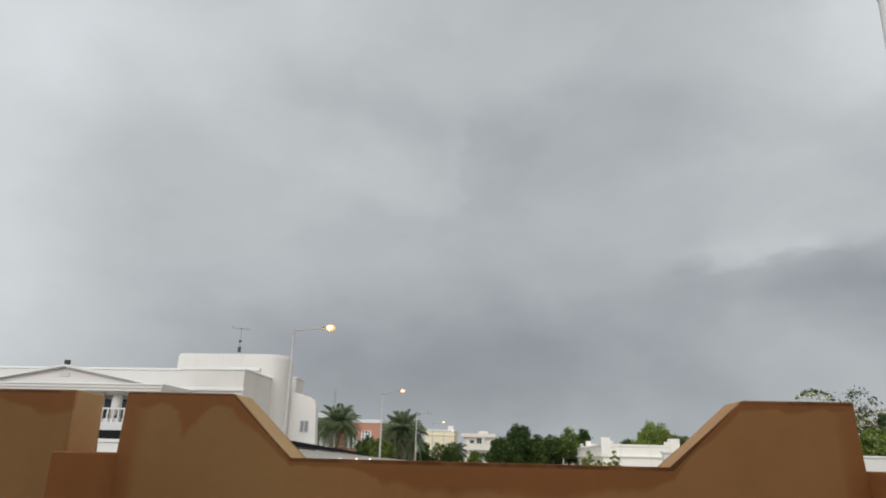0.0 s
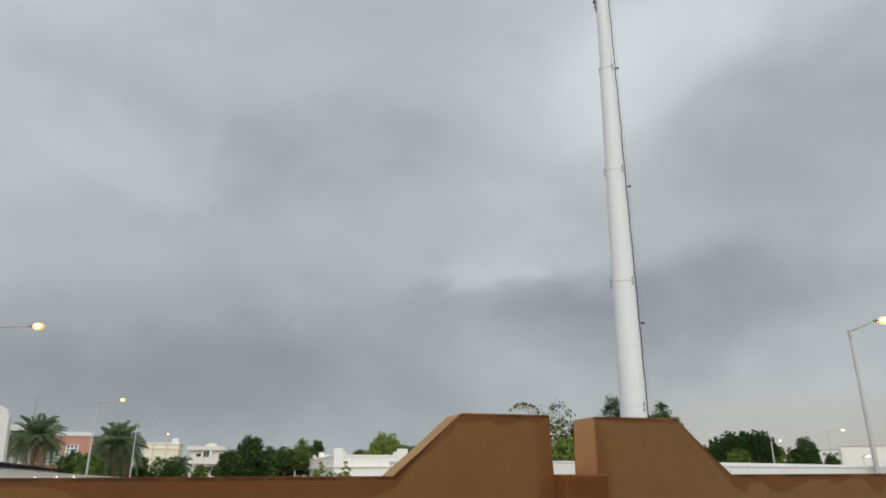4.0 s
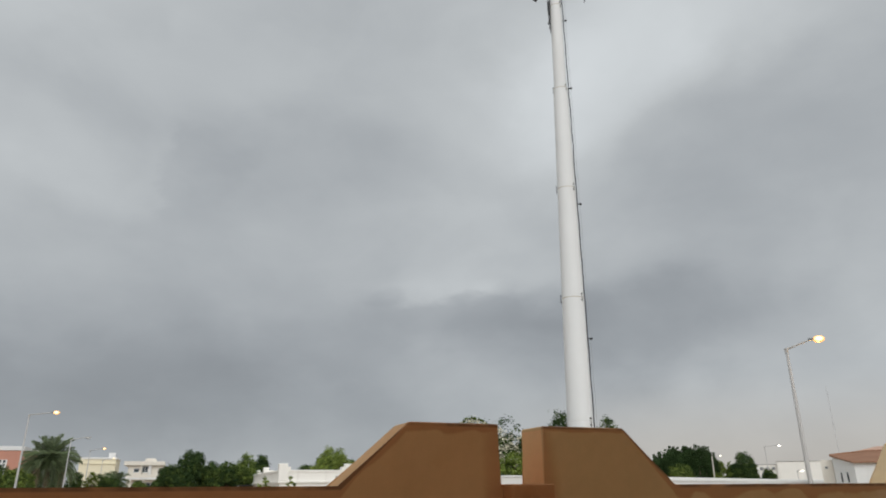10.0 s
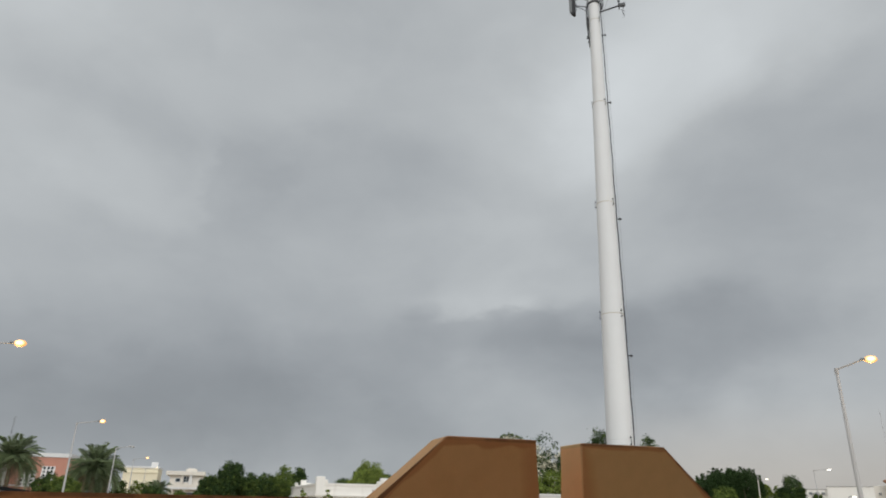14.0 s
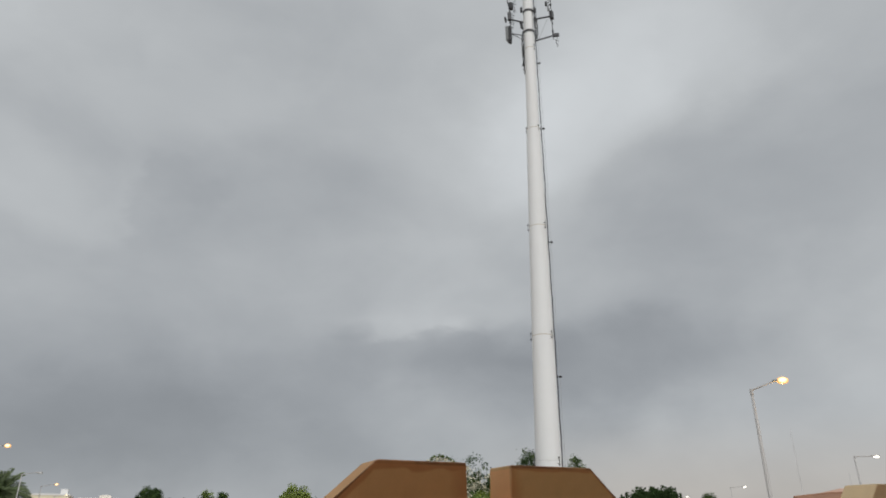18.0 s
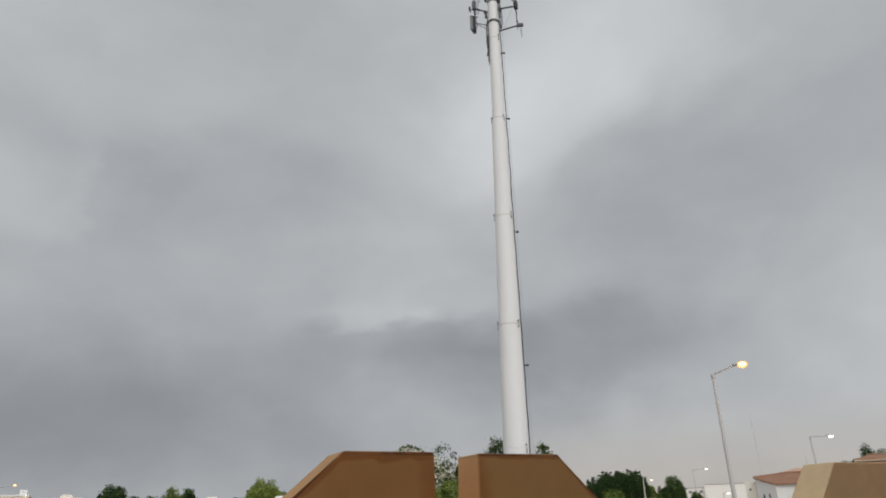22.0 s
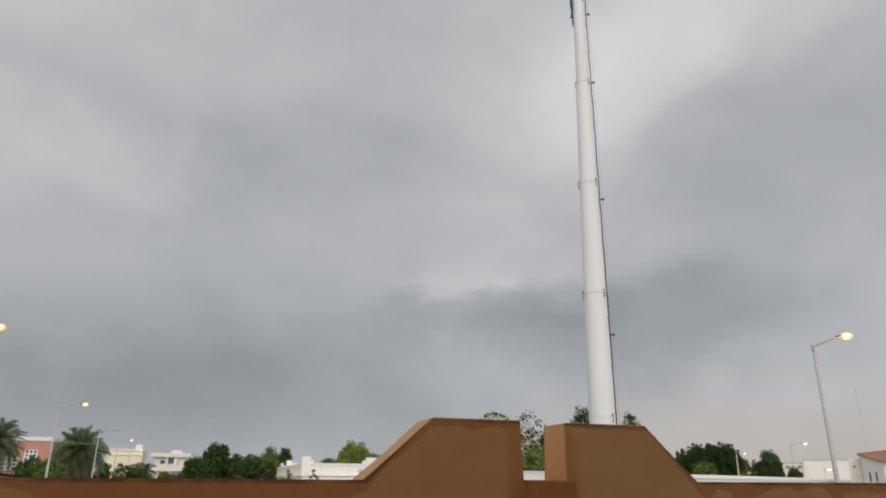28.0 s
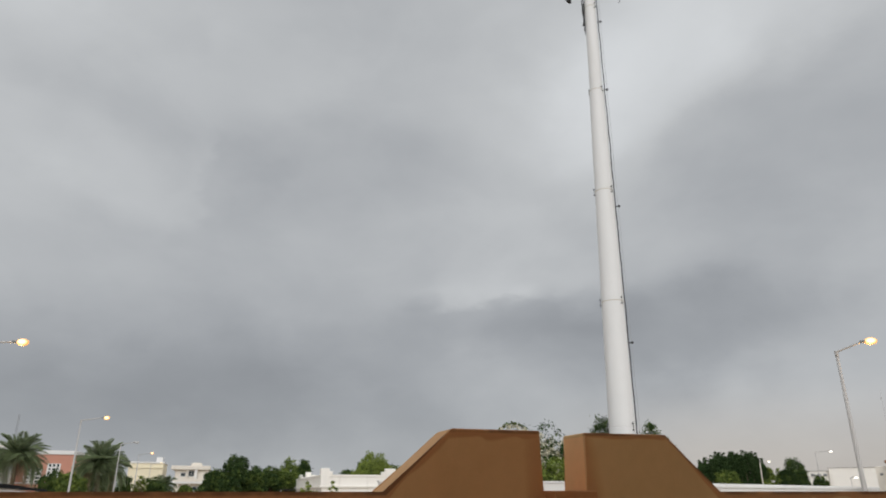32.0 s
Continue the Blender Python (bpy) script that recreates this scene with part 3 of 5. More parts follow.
    def coil(at, z0, z1, swing, r=0.018, turns=3):
        """A cable that sags and loops between two heights."""
        ps = [at + Vector((swing * math.sin(k * 1.7) + swing * 0.4 * math.sin(k * 4.1), swing * math.cos(k * 1.3), (z1 - z0) * k / (turns * 5))) for k in range(turns * 5 + 1)]
        ps = [Vector((p.x, p.y, p.z - at.z + z0 - DROP)) for p in ps]
        part("jumper_cable", tube(ps, r, 6), M_RUBBER, base, "looped black jumper cable")

    def bracket(a, z, w=0.12):
        panel(a, z - 0.06, z + 0.06, w, w, 0.4, M_DARK, "pipe_clamp", "dark pipe clamp")

    # arms and pipe on the climbing side
    arm(31.35, 1.72, right, 0.33, 0.05)
    arm(33.15, 1.5, right, 0.12, 0.055)
    part("antenna_arm", tube([axis(31.5) + right * 0.62, axis(33.1) + right * 1.25], 0.02, 8), M_STEEL, base, "thin steel brace")
    p = axis(31.6) + right * 1.55
    part("mounting_pipe", tube([(p.x, p.y, 31.35 - DROP), (p.x, p.y, 36.6 - DROP)], 0.03, 8), M_DARK, base)
    panel(p + right * 0.17, 31.55, 31.80, 0.44, 0.13, -0.55, M_DARK, "radio_unit", "dark radio unit clamped on an arm")
    coil(p + right * 0.22, 30.75, 31.6, 0.07)
    panel(p + fwd * 0.05, 33.0, 33.62, 0.24, 0.22, 0.5, M_DARK, "radio_unit", "dark remote radio unit")
    coil(p, 32.55, 33.1, 0.10, 0.016, 2)
    coil(p - right * 0.12, 33.5, 35.3, 0.06, 0.02, 4)
    panel(p - right * 0.30 + fwd * 0.1, 34.1, 34.45, 0.14, 0.14, 0.2, M_DARK, "junction_box", "small dark junction box on the mast head")
    panel(p - right * 0.18, 33.75, 34.15, 0.16, 0.12, 0.9, M_RADIO, "radio_unit", "grey radio unit")
    for z in (32.0, 33.3, 34.25, 35.3):
        bracket(p, z)
    # arms and pipe on the other side
    left = Vector((-0.80, 0.60, 0))
    arm(33.0, 1.2, left, 0.45, 0.05)
    arm(31.9, 1.3, left, 0.4, 0.03)
    p3 = axis(33) + left * 1.22
    part("mounting_pipe", tube([(p3.x, p3.y, 31.8 - DROP), (p3.x, p3.y, 34.3 - DROP), (p3.x - 0.28, p3.y + 0.2, 36.4 - DROP)], 0.035, 8), M_DARK, base)
    panel(p3 + left * 0.22, 31.75, 32.9, 0.17, 0.20, 0.35, M_RADIO, "panel_antenna", "weathered grey panel antenna")
    panel(p3 + left * 0.06 + fwd * 0.06, 31.6, 32.8, 0.15, 0.22, 0.35, M_DARK, "radio_unit", "dark radio unit")
    panel(p3 + left * 0.10, 31.5, 31.72, 0.34, 0.16, 0.35, M_DARK, "cable_joint", "dark cable splice")
    panel(p3 + left * 0.02 + fwd * 0.1, 33.3, 33.95, 0.26, 0.2, -0.5, M_DARK, "radio_unit", "dark radio unit")
    panel(p3 + left * 0.30, 33.35, 33.62, 0.30, 0.12, 0.8, M_DARK, "junction_box", "small dark junction box on the mast head")
    panel(p3 - left * 0.10 + fwd * 0.1, 34.2, 34.75, 0.28, 0.2, 0.2, M_DARK, "radio_unit", "dark radio unit")
    panel(p3 + left * 0.32, 35.6, 35.9, 0.26, 0.16, 0.9, M_DARK, "radio_unit", "dark radio unit")
    for j, (z0, z1) in enumerate(((31.8, 33.4), (32.9, 34.3), (33.9, 35.2))):
        coil(p3 - left * (0.1 + 0.12 * j) + fwd * 0.08, z0, z1, 0.07, 0.02, 3)
    part("jumper_cable", tube([axis(32.2) + left * 1.1, axis(31.95) + left * 0.85, axis(31.75) + left * 0.6, axis(31.6) + left * 0.4], 0.02, 6), M_RUBBER, base, "sagging black jumper cable")
    for z in (32.2, 33.2, 34.4, 35.2):
        bracket(p3, z)
    # loose cable tails on the shaded side
    rnd = random.Random(4)
    for j in range(4):
        a = axis(32.6 - 0.4 * j) + left * (rad(31) + 0.06 + 0.04 * j) + fwd * 0.08 * j
        ps = [a + Vector((rnd.uniform(-0.05, 0.05), rnd.uniform(-0.05, 0.05), -0.35 * k)) for k in range(7 + 2 * (3 - j))]
        part("cable_tail", tube(ps, 0.022 + 0.01 * rnd.random(), 6), M_RUBBER, base, "loose black cable tail")
    for z in (29.6, 30.3, 31.0):
        panel(axis(z) + left * (rad(z) + 0.1), z - 0.12, z + 0.12, 0.12, 0.12, 0.3, M_DARK, "cable_joint", "dark cable splice")
    for z, s, w, hh, m in ((33.0, right * 0.46 + fwd * 0.12, 0.16, 0.34, M_DARK), (32.5, right * 0.45 + fwd * 0.15, 0.13, 0.45, M_RADIO), (33.9, right * 0.45, 0.16, 0.4, M_DARK),
                           (33.0, left * 0.5, 0.26, 0.22, M_DARK), (32.7, left * 0.47 + fwd * 0.1, 0.14, 0.5, M_DARK), (34.0, left * 0.45 + fwd * 0.1, 0.14, 0.4, M_DARK), (31.7, right * 0.46, 0.12, 0.3, M_DARK)):
        panel(axis(z) + s, z - hh / 2, z + hh / 2, w, 0.14, 0.5, m, "junction_box", "small dark junction box on the mast head")
    for j in range(5):
        a = axis(33.9 - 0.2 * j) + right * (rad(33) + 0.05 + 0.05 * j) + fwd * (0.22 - 0.03 * j)
        ps = [a + Vector((rnd.uniform(-0.05, 0.05), rnd.uniform(-0.05, 0.05), -0.32 * k)) for k in range(9 - j)]
        part("cable_tail", tube(ps, 0.022, 6), M_RUBBER, base, "loose black cable tail")
    return base


mast()

# Street lamps ----------------------------------------------------------------------


def street_lamp(x, y, turn, lit, reach=1.9, rise=0.3, height=7.65, stout=1.0):
    """turn: the way its arm points, degrees clockwise from +y."""
    words = {"sodium": "grey steel street lamp with its amber lamp lit", "led": "grey steel street lamp with its white lamp lit", "": "grey steel street lamp with its lamp unlit"}[lit]
    base = thing("street_lamp", pose(x, y, 0, 0, 0, 90 - turn), words, "street lamp", "street lamps")
    part("pole", tube([(0, 0, 0), (0, 0, 1.2), (0, 0, 1.25), (0, 0, height)], [0.115 * stout, 0.11 * stout, 0.095 * stout, 0.055 * stout], 12), M_POLE, base, smooth=True)
    part("base_plate", box(-0.2, 0.2, -0.2, 0.2, 0.0, 0.03, 0.005), M_STEEL, base)
    part("arm", tube([(-0.05, 0, height - 0.12), (0.0, 0, height - 0.02), (reach, 0, height + rise)], [0.045, 0.045, 0.035], 8), M_POLE, base)
    part("arm_collar", tube([(0, 0, height - 0.22), (0, 0, height + 0.03)], 0.075, 12), M_POLE, base)
    if lit == "sodium":
        q = box(reach - 0.06, reach + 0.26, -0.10, 0.10, height + rise - 0.03, height + rise + 0.07, 0.03)
    else:
        q = box(reach - 0.12, reach + 0.62, -0.13, 0.13, height + rise - 0.03, height + rise + 0.09, 0.035)
    head = part("lamp_head", q, M_RADIO if lit == "sodium" else M_POLE, base, "grey cast lamp housing")
    q = bmesh.new()
    bmesh.ops.create_uvsphere(q, u_segments=16, v_segments=10, radius=1.0)
    bmesh.ops.transform(q, matrix=Matrix.Translation((reach + 0.36, 0, height + rise + (0.005 if lit == "sodium" else -0.03))) @ (Matrix.Diagonal((0.265, 0.18, 0.165, 1)) if lit == "sodium" else Matrix.Diagonal((0.29, 0.15, 0.13, 1))), verts=q.verts)
    part("lens", q, {"sodium": M_SODIUM, "led": M_LED, "": M_LENS}[lit], head, "", True)
    if lit == "sodium" and y < 40:
        glow = bpy.data.lights.new("street_lamp_light", "POINT")
        glow.energy, glow.color, glow.shadow_soft_size = 16.0, (1.0, 0.55, 0.18), 0.08
        new("street_lamp_light", glow).location = base.matrix_basis @ Vector((reach + 0.3, 0, height + rise - 0.30))
    return base


street_lamp(-11.15, 34.2, 93, "sodium", 1.63, 0.1, 7.95)
street_lamp(-12.38, 68.4, 90, "sodium", 1.69, 0.24, 7.82)
street_lamp(-12.95, 100.7, 90, "", 1.6, 0.24, 7.80)
street_lamp(-13.38, 128.0, 90, "sodium", 1.7, 0.28, 7.78)
street_lamp(-14.1, 160.0, 90, "sodium", 1.7, 0.28, 7.48)
street_lamp(26.05, 22.93, 135, "sodium", 1.04, 0.34, 7.60, 1.1)
street_lamp(62.45, 44.5, 105, "led", 2.0, 0.06, 7.84, 1.25)
street_lamp(92.6, 89.4, 130, "led", 1.9, 0.1, 7.85)
street_lamp(111.4, 123.4, 120, "led", 1.9, 0.1, 7.85)
street_lamp(81.5, 73.6, 120, "led", 0.3, 0.05, 3.5, 0.5)

# Houses --------------------------------------------------------------------------


def window(parent, x, z, w, h, y, bars=2, rails=0, stout=0.04):
    """A framed window on a wall that faces -y."""
    f = box(x - w / 2 - 0.08, x + w / 2 + 0.08, y - 0.06, y + 0.02, z - h / 2 - 0.08, z - h / 2)
    box(x - w / 2 - 0.08, x + w / 2 + 0.08, y - 0.06, y + 0.02, z + h / 2, z + h / 2 + 0.08, bm=f)
    for k in range(bars + 1):
        xx = x - w / 2 + w * k / bars
        box(xx - stout, xx + stout, y - 0.06, y + 0.02, z - h / 2, z + h / 2, bm=f)
    for k in range(rails):
        zz = z - h / 2 + h * (k + 1) / (rails + 1)
        box(x - w / 2, x + w / 2, y - 0.075, y - 0.062, zz - stout, zz + stout, bm=f)
    wd = part("window", f, M_TRIM, parent)
    for k in range(bars):
        x0 = x - w / 2 + w * k / bars + stout
        part("pane", box(x0, x0 + w / bars - 2 * stout, y - 0.02, y + 0.015, z - h / 2, z + h / 2), M_GLASS, wd, "dark window glass")
    return wd


def block(parent, nm, x0, x1, y0, y1, z0, z1, mat, coping=0.12, lip=0.06, bevel=0.03):
    """A flat-roofed block with a raised coping."""
    w = part(nm, box(x0, x1, y0, y1, z0, z1 - coping, bevel), mat, parent)
    part("coping", box(x0 - lip, x1 + lip, y0 - lip, y1 + lip, z1 - coping, z1, 0.02), M_TRIM if mat is not M_BEIGE else M_BEIGE, parent)
    return w


def villa():
    v = thing("white_villa", (-20.42, 39.8, 0), "white rendered two-storey villa with a gabled portico and rounded stair tower", "house")
    ox, oy = -20, 40
    B = lambda nm, x0, x1, y0, y1, z0, z1, **k: block(v, nm, x0 - ox, x1 - ox, y0 - oy, y1 - oy, z0, z1, M_VILLA, **k)
    B("wall", -34.0, -18.4, 38.6, 48.0, 0.0, 6.36)
    B("wall", -18.45, -14.62, 38.0, 46.0, 0.0, 6.32, coping=0.10)
    part("ledge", box(-18.5 - ox, -14.52 - ox, 37.86 - oy, 38.02 - oy, 5.02, 5.20, 0.02), M_TRIM, v)
    # stair tower with a rounded outer corner
    pts = [(-21.1, 44.1), (-21.1, 42.6)]
    for k in range(9):
        a = math.radians(-90 + 90 * k / 8)
        pts.append((-14.95 + 1.2 * math.cos(a), 43.8 + 1.2 * math.sin(a)))
    pts.append((-13.75, 44.15))
    q = bmesh.new()
    lo = [q.verts.new((x - ox, y - oy, 0.0)) for x, y in pts]
    hi = [q.verts.new((x - ox, y - oy, 7.62)) for x, y in pts]
    cx, cy = -17 - ox, 43.5 - oy
    hi2 = [q.verts.new(((x - ox) * 0.97 + cx * 0.03, (y - oy) * 0.97 + cy * 0.03, 7.86)) for x, y in pts]
    q.faces.new(hi2)
    for ra, rb in ((lo, hi), (hi, hi2)):
        for i in range(len(pts)):
            j = (i + 1) % len(pts)
            q.faces.new((ra[i], ra[j], rb[j], rb[i]))
    part("stair_tower", q, M_VILLA, v)
    part("ledge", box(-17.4 - ox, -15.4 - ox, 42.4 - oy, 42.62 - oy, 6.75, 6.95, 0.02), M_TRIM, v)
    B("wing", -17.5, -14.40, 47.2, 49.0, 0.0, 6.92)
    part("wing", prism([(-14.6 - ox, 0.0), (-11.72 - ox, 0.0), (-11.98 - ox, 4.75), (-12.15 - ox, 5.08), (-12.5 - ox, 5.30), (-14.6 - ox, 5.86)], 44.2 - oy, 44.75 - oy, 0.04), M_VILLA, v, "white rendered wing with a sloped rounded top")
    wd = part("window", box(-12.96 - ox, -12.36 - ox, 44.16 - oy, 44.25 - oy, 2.98, 3.78, 0.01), M_FAINT, v, "grey framed double window")
    for xw in (-12.80, -12.52):
        part("pane", box(xw - 0.11 - ox, xw + 0.11 - ox, 44.14 - oy, 44.2 - oy, 3.04, 3.72), M_RADIO, wd, "dim grey window glass")
    # gabled portico
    gx0, gx1, gz, apex = -28.65, -18.65, 5.04, 6.0
    gm = (gx0 + gx1) / 2
    part("gable", prism([(gx0 - ox + 0.25, gz), (gx1 - ox - 0.25, gz), (gm - ox, apex - 0.07)], 35.1 - oy, 38.7 - oy), M_VILLA, v)
    for sgn, xe in ((-1, gx0), (1, gx1)):
        q = prism([(gm - ox, apex - 0.06), (gm - ox, apex + 0.05), (xe - ox + sgn * 0.25, gz + 0.05), (xe - ox + sgn * 0.25, gz - 0.06)], 34.85 - oy, 38.8 - oy)
        part("gable_roof", q, M_TRIM, v)
        q = prism([(gm - ox, apex - 0.115), (gm - ox, apex - 0.062), (xe - ox + sgn * 0.2, gz - 0.03), (xe - ox + sgn * 0.2, gz - 0.085)], 34.9 - oy, 35.08 - oy)
        part("gable_moulding", q, M_STEEL, v, "grey moulding under the gable slope")
    part("vent", box(gm - ox - 0.28, gm - ox + 0.28, 35.04 - oy, 35.12 - oy, 5.40, 5.64, 0.01), M_FAINT, v, "small pale grey gable vent")
    for k, (z0, z1, g) in enumerate(((4.95, 5.04, 0.45), (4.80, 4.95, 0.38), (4.64, 4.80, 0.30))):
        part("fascia", box(gx0 - 2 - ox - g, -17.7 - ox + g - 0.4, 35.0 - oy - g, 38.7 - oy, z0, z1, 0.015), M_TRIM, v)
    for x in (-26.4, -20.68):
        q = tube([(x - ox, 35.6 - oy, 3.2), (x - ox, 35.6 - oy, 4.64)], [0.29, 0.25], 24)
        c = part("column", q, M_TRIM, v, smooth=True)
        part("column_base", box(x - ox - 0.45, x - ox + 0.45, 35.15 - oy, 36.05 - oy, 3.04, 3.22, 0.03), M_TRIM, c)
        # plain dark box near the column's foot
        part("column_light", box(x - ox + 0.18, x - ox + 0.30, 35.24 - oy, 35.34 - oy, 3.26, 3.42, 0.01), M_DARK, c, "small dark box at the column foot")
        part("column_capital", box(x - ox - 0.42, x - ox + 0.42, 35.18 - oy, 36.02 - oy, 4.52, 4.66, 0.03), M_TRIM, c)
    part("porch_floor", box(-28 - ox, -17.6 - ox, 34.9 - oy, 38.6 - oy, 0.0, 2.1, 0.02), M_VILLA, v)
    part("planter", box(-28 - ox, -17.6 - ox, 34.32 - oy, 34.88 - oy, 2.17, 2.60, 0.02), M_BLACK, v, "black planter trough of the porch")
    part("porch_wall", box(-28 - ox, -17.6 - ox, 34.3 - oy, 34.88 - oy, 0.0, 1.98, 0.02), M_TRIM, v)
    part("porch_coping", box(-28 - ox, -17.6 - ox, 34.22 - oy, 34.9 - oy, 1.982, 2.165, 0.02), M_TRIM, v)
    part("porch_parapet", box(-28 - ox, -17.6 - ox, 34.9 - oy, 35.12 - oy, 2.1, 3.04, 0.02), M_TRIM, v)
    part("porch_rail", box(-28 - ox, -17.6 - ox, 35.0 - oy, 35.1 - oy, 3.70, 3.78, 0.01), M_TRIM, v)
    for k in range(34):
        part("baluster", tube([(-27.9 - ox + 0.31 * k, 35.02 - oy, 3.04), (-27.9 - ox + 0.31 * k, 35.02 - oy, 3.70)], 0.05, 8), M_TRIM, v)
    for x in (-25.4, -22.5, -19.6):
        window(v, x - ox, 3.9, 1.5, 1.2, 38.6 - oy, 3)
    part("dark_fitting", box(gm - ox - 0.13, gm - ox + 0.13, 35.0 - oy, 35.2 - oy, apex + 0.05, apex + 0.31, 0.02), M_DARK, v, "dark floodlight on the gable top")
    # roof aerial
    a = thing("roof_aerial", (-17.80, 43.32, 7.86), "thin grey television aerial on the tower roof", "aerial")
    part("aerial_mast", tube([(0, 0, 0), (0, 0, 1.9)], 0.03, 8), M_STEEL, a)
    part("aerial_boom", tube([(-0.62, 0, 1.9), (0.62, 0, 1.78)], 0.02, 6), M_STEEL, a)
    for k in range(7):
        part("aerial_rod", tube([(-0.55 + 0.18 * k, -0.35, 1.9 - 0.018 * k), (-0.55 + 0.18 * k, 0.35, 1.9 - 0.018 * k)], 0.012, 6), M_STEEL, a)
    part("junction_box", box(-0.09, 0.09, -0.07, 0.07, 0.25, 0.6, 0.01), M_DARK, a)
    part("junction_box", box(-0.07, 0.07, -0.07, 0.07, 0.9, 1.05, 0.01), M_DARK, a)
    return v


villa()

# street wall and shade roof of the villa


def bar(x0, x1, y0, y1, lo0, hi0, lo1, hi1):
    """A long bar along y whose underside and top fall from the near end to the far end."""
    bm = bmesh.new()
    vs = [bm.verts.new(p) for p in ((x0, y0, lo0), (x1, y0, lo0), (x1, y0, hi0), (x0, y0, hi0), (x0, y1, lo1), (x1, y1, lo1), (x1, y1, hi1), (x0, y1, hi1))]
    for f in ((0, 1, 2, 3), (7, 6, 5, 4), (0, 4, 5, 1), (1, 5, 6, 2), (2, 6, 7, 3), (3, 7, 4, 0)):
        bm.faces.new([vs[i] for i in f])
    return bm


cw = thing("garden_wall", (-11.86, 36, 0), "white rendered garden wall along the street", "wall", kind="structure")
for k in range(7):
    z0, z1 = 1.95 - 0.105 * k, 1.845 - 0.105 * k
    part("wall_panel", bar(-0.12, 0.12, k * 7.0 + 0.012, k * 7.0 + 6.988, 0, z0 - 0.07, 0, z1 - 0.07), M_LIME, cw)
    part("coping", bar(-0.18, 0.18, k * 7.0, k * 7.0 + 7.0, z0 - 0.068, z0, z1 - 0.068, z1), M_LIME, cw)
sr = thing("carport_roof", (-12.8, 36, 0), "low flat carport roof with a black edge and pale top", "carport")
part("roof_sheet", bar(-1.9, 0.74, 0.0, 22.4, 2.36, 2.40, 1.82, 1.85), M_TRIM, sr, "pale roof sheet")
part("roof_trim", bar(0.75, 0.82, -0.1, 22.4, 2.09, 2.41, 1.72, 1.86), M_BLACK, sr, "black roof edge")
for k in range(5):
    part("post", tube([(0.55, 0.4 + 5.1 * k, 0), (0.55, 0.4 + 5.1 * k, 2.34 - 0.128 * k)], 0.045, 10), M_STEEL, sr)
for k in range(3):
    g = thing("wall_light", (-11.68, 48.8 + 5.55 * k, 1.265), "small white globe light on the garden wall", "light", "wall lights")
    q = bmesh.new()
    bmesh.ops.create_uvsphere(q, u_segments=14, v_segments=8, radius=0.06)
    bmesh.ops.transform(q, matrix=Matrix.Translation((0, 0, 0.10)), verts=q.verts)
    part("globe", q, M_LED, g, "", True)
    part("bracket", box(-0.07, 0.03, -0.03, 0.03, 0.0, 0.05), M_STEEL, g)


def flat_house(name, label, x0, x1, y0, y1, h, mat, wins=(), extra=(), coping=0.25):
    v = thing(name, ((x0 + x1) / 2, y0, 0), label, "house")
    ox, oy = (x0 + x1) / 2, y0
    block(v, "wall", x0 - ox, x1 - ox, 0, y1 - oy, 0, h, mat, coping, 0.15)
    for x, z, w, hh, bars, *grid in wins:
        window(v, x - ox, z, w, hh, 0.0, bars, *grid)
    for nm, a, b, c, d, e, f, m in extra:
        part(nm, box(a - ox, b - ox, c - oy, d - oy, e, f, 0.03), m, v)
    return v


flat_house("terracotta_house", "terracotta rendered house with white parapet and white windows", -33.8, -21.6, 120, 132, 7.85, M_ORANGE,
           [(-30.2, 4.3, 1.6, 1.8, 3, 3, 0.1), (-27.0, 4.1, 2.1, 2.2, 3, 3, 0.12), (-24.3, 4.65, 1.6, 2.4, 3, 4, 0.11)],
           [("ledge", -33.9, -21.5, 119.8, 120.0, 3.0, 3.2, M_TRIM)], 0.6)
flat_house("low_white_house", "low white house with a flat roof behind palms", -32.4, -28.8, 112, 118, 8.3, M_WHITE, [(-30.5, 6.4, 1.4, 1.3, 2)])
flat_house("cream_house", "cream rendered two-storey house with a roof tank", -18.4, -11.6, 160, 172, 7.95, M_CREAM,
           [],
           [("water_tank", -13.2, -11.9, 161, 162.3, 7.96, 8.9, M_TRIM), ("ledge", -18.5, -11.5, 159.8, 160.0, 6.6, 6.85, M_CREAM)], 0.35)
flat_house("white_far_house", "pale two-storey house with a deep roof slab and a balcony", -8.5, -2.2, 150, 162, 6.1, M_BEIGE,
           [(-6.95, 5.15, 0.95, 0.62, 1), (-5.4, 5.35, 1.0, 1.05, 2), (-4.1, 2.42, 1.6, 0.85, 2), (-7.0, 2.42, 0.7, 0.85, 1)],
           [("roof_slab", -9.3, -1.9, 149.2, 162.3, 6.102, 6.86, M_BEIGE), ("stair_head", -5.7, -3.6, 151, 156, 6.862, 7.35, M_BEIGE),
            ("stair_cap", -5.4, -3.9, 151.3, 155.7, 7.352, 7.5, M_BEIGE), ("balcony", -8.7, -2.0, 148.6, 150.0, 3.42, 3.78, M_TRIM),
            ("balcony_rail", -8.7, -2.0, 148.6, 148.8, 3.782, 4.35, M_BEIGE), ("pillar", -4.75, -4.3, 149.3, 150.0, 3.782, 6.1, M_TRIM),
            ("pillar", -6.3, -6.05, 149.3, 150.0, 3.782, 6.1, M_BEIGE), ("pillar", -7.9, -7.6, 148.8, 149.1, 0.0, 3.42, M_BEIGE), ("pillar", -5.6, -5.3, 148.8, 149.1, 0.0, 3.42, M_BEIGE)], 0.1)

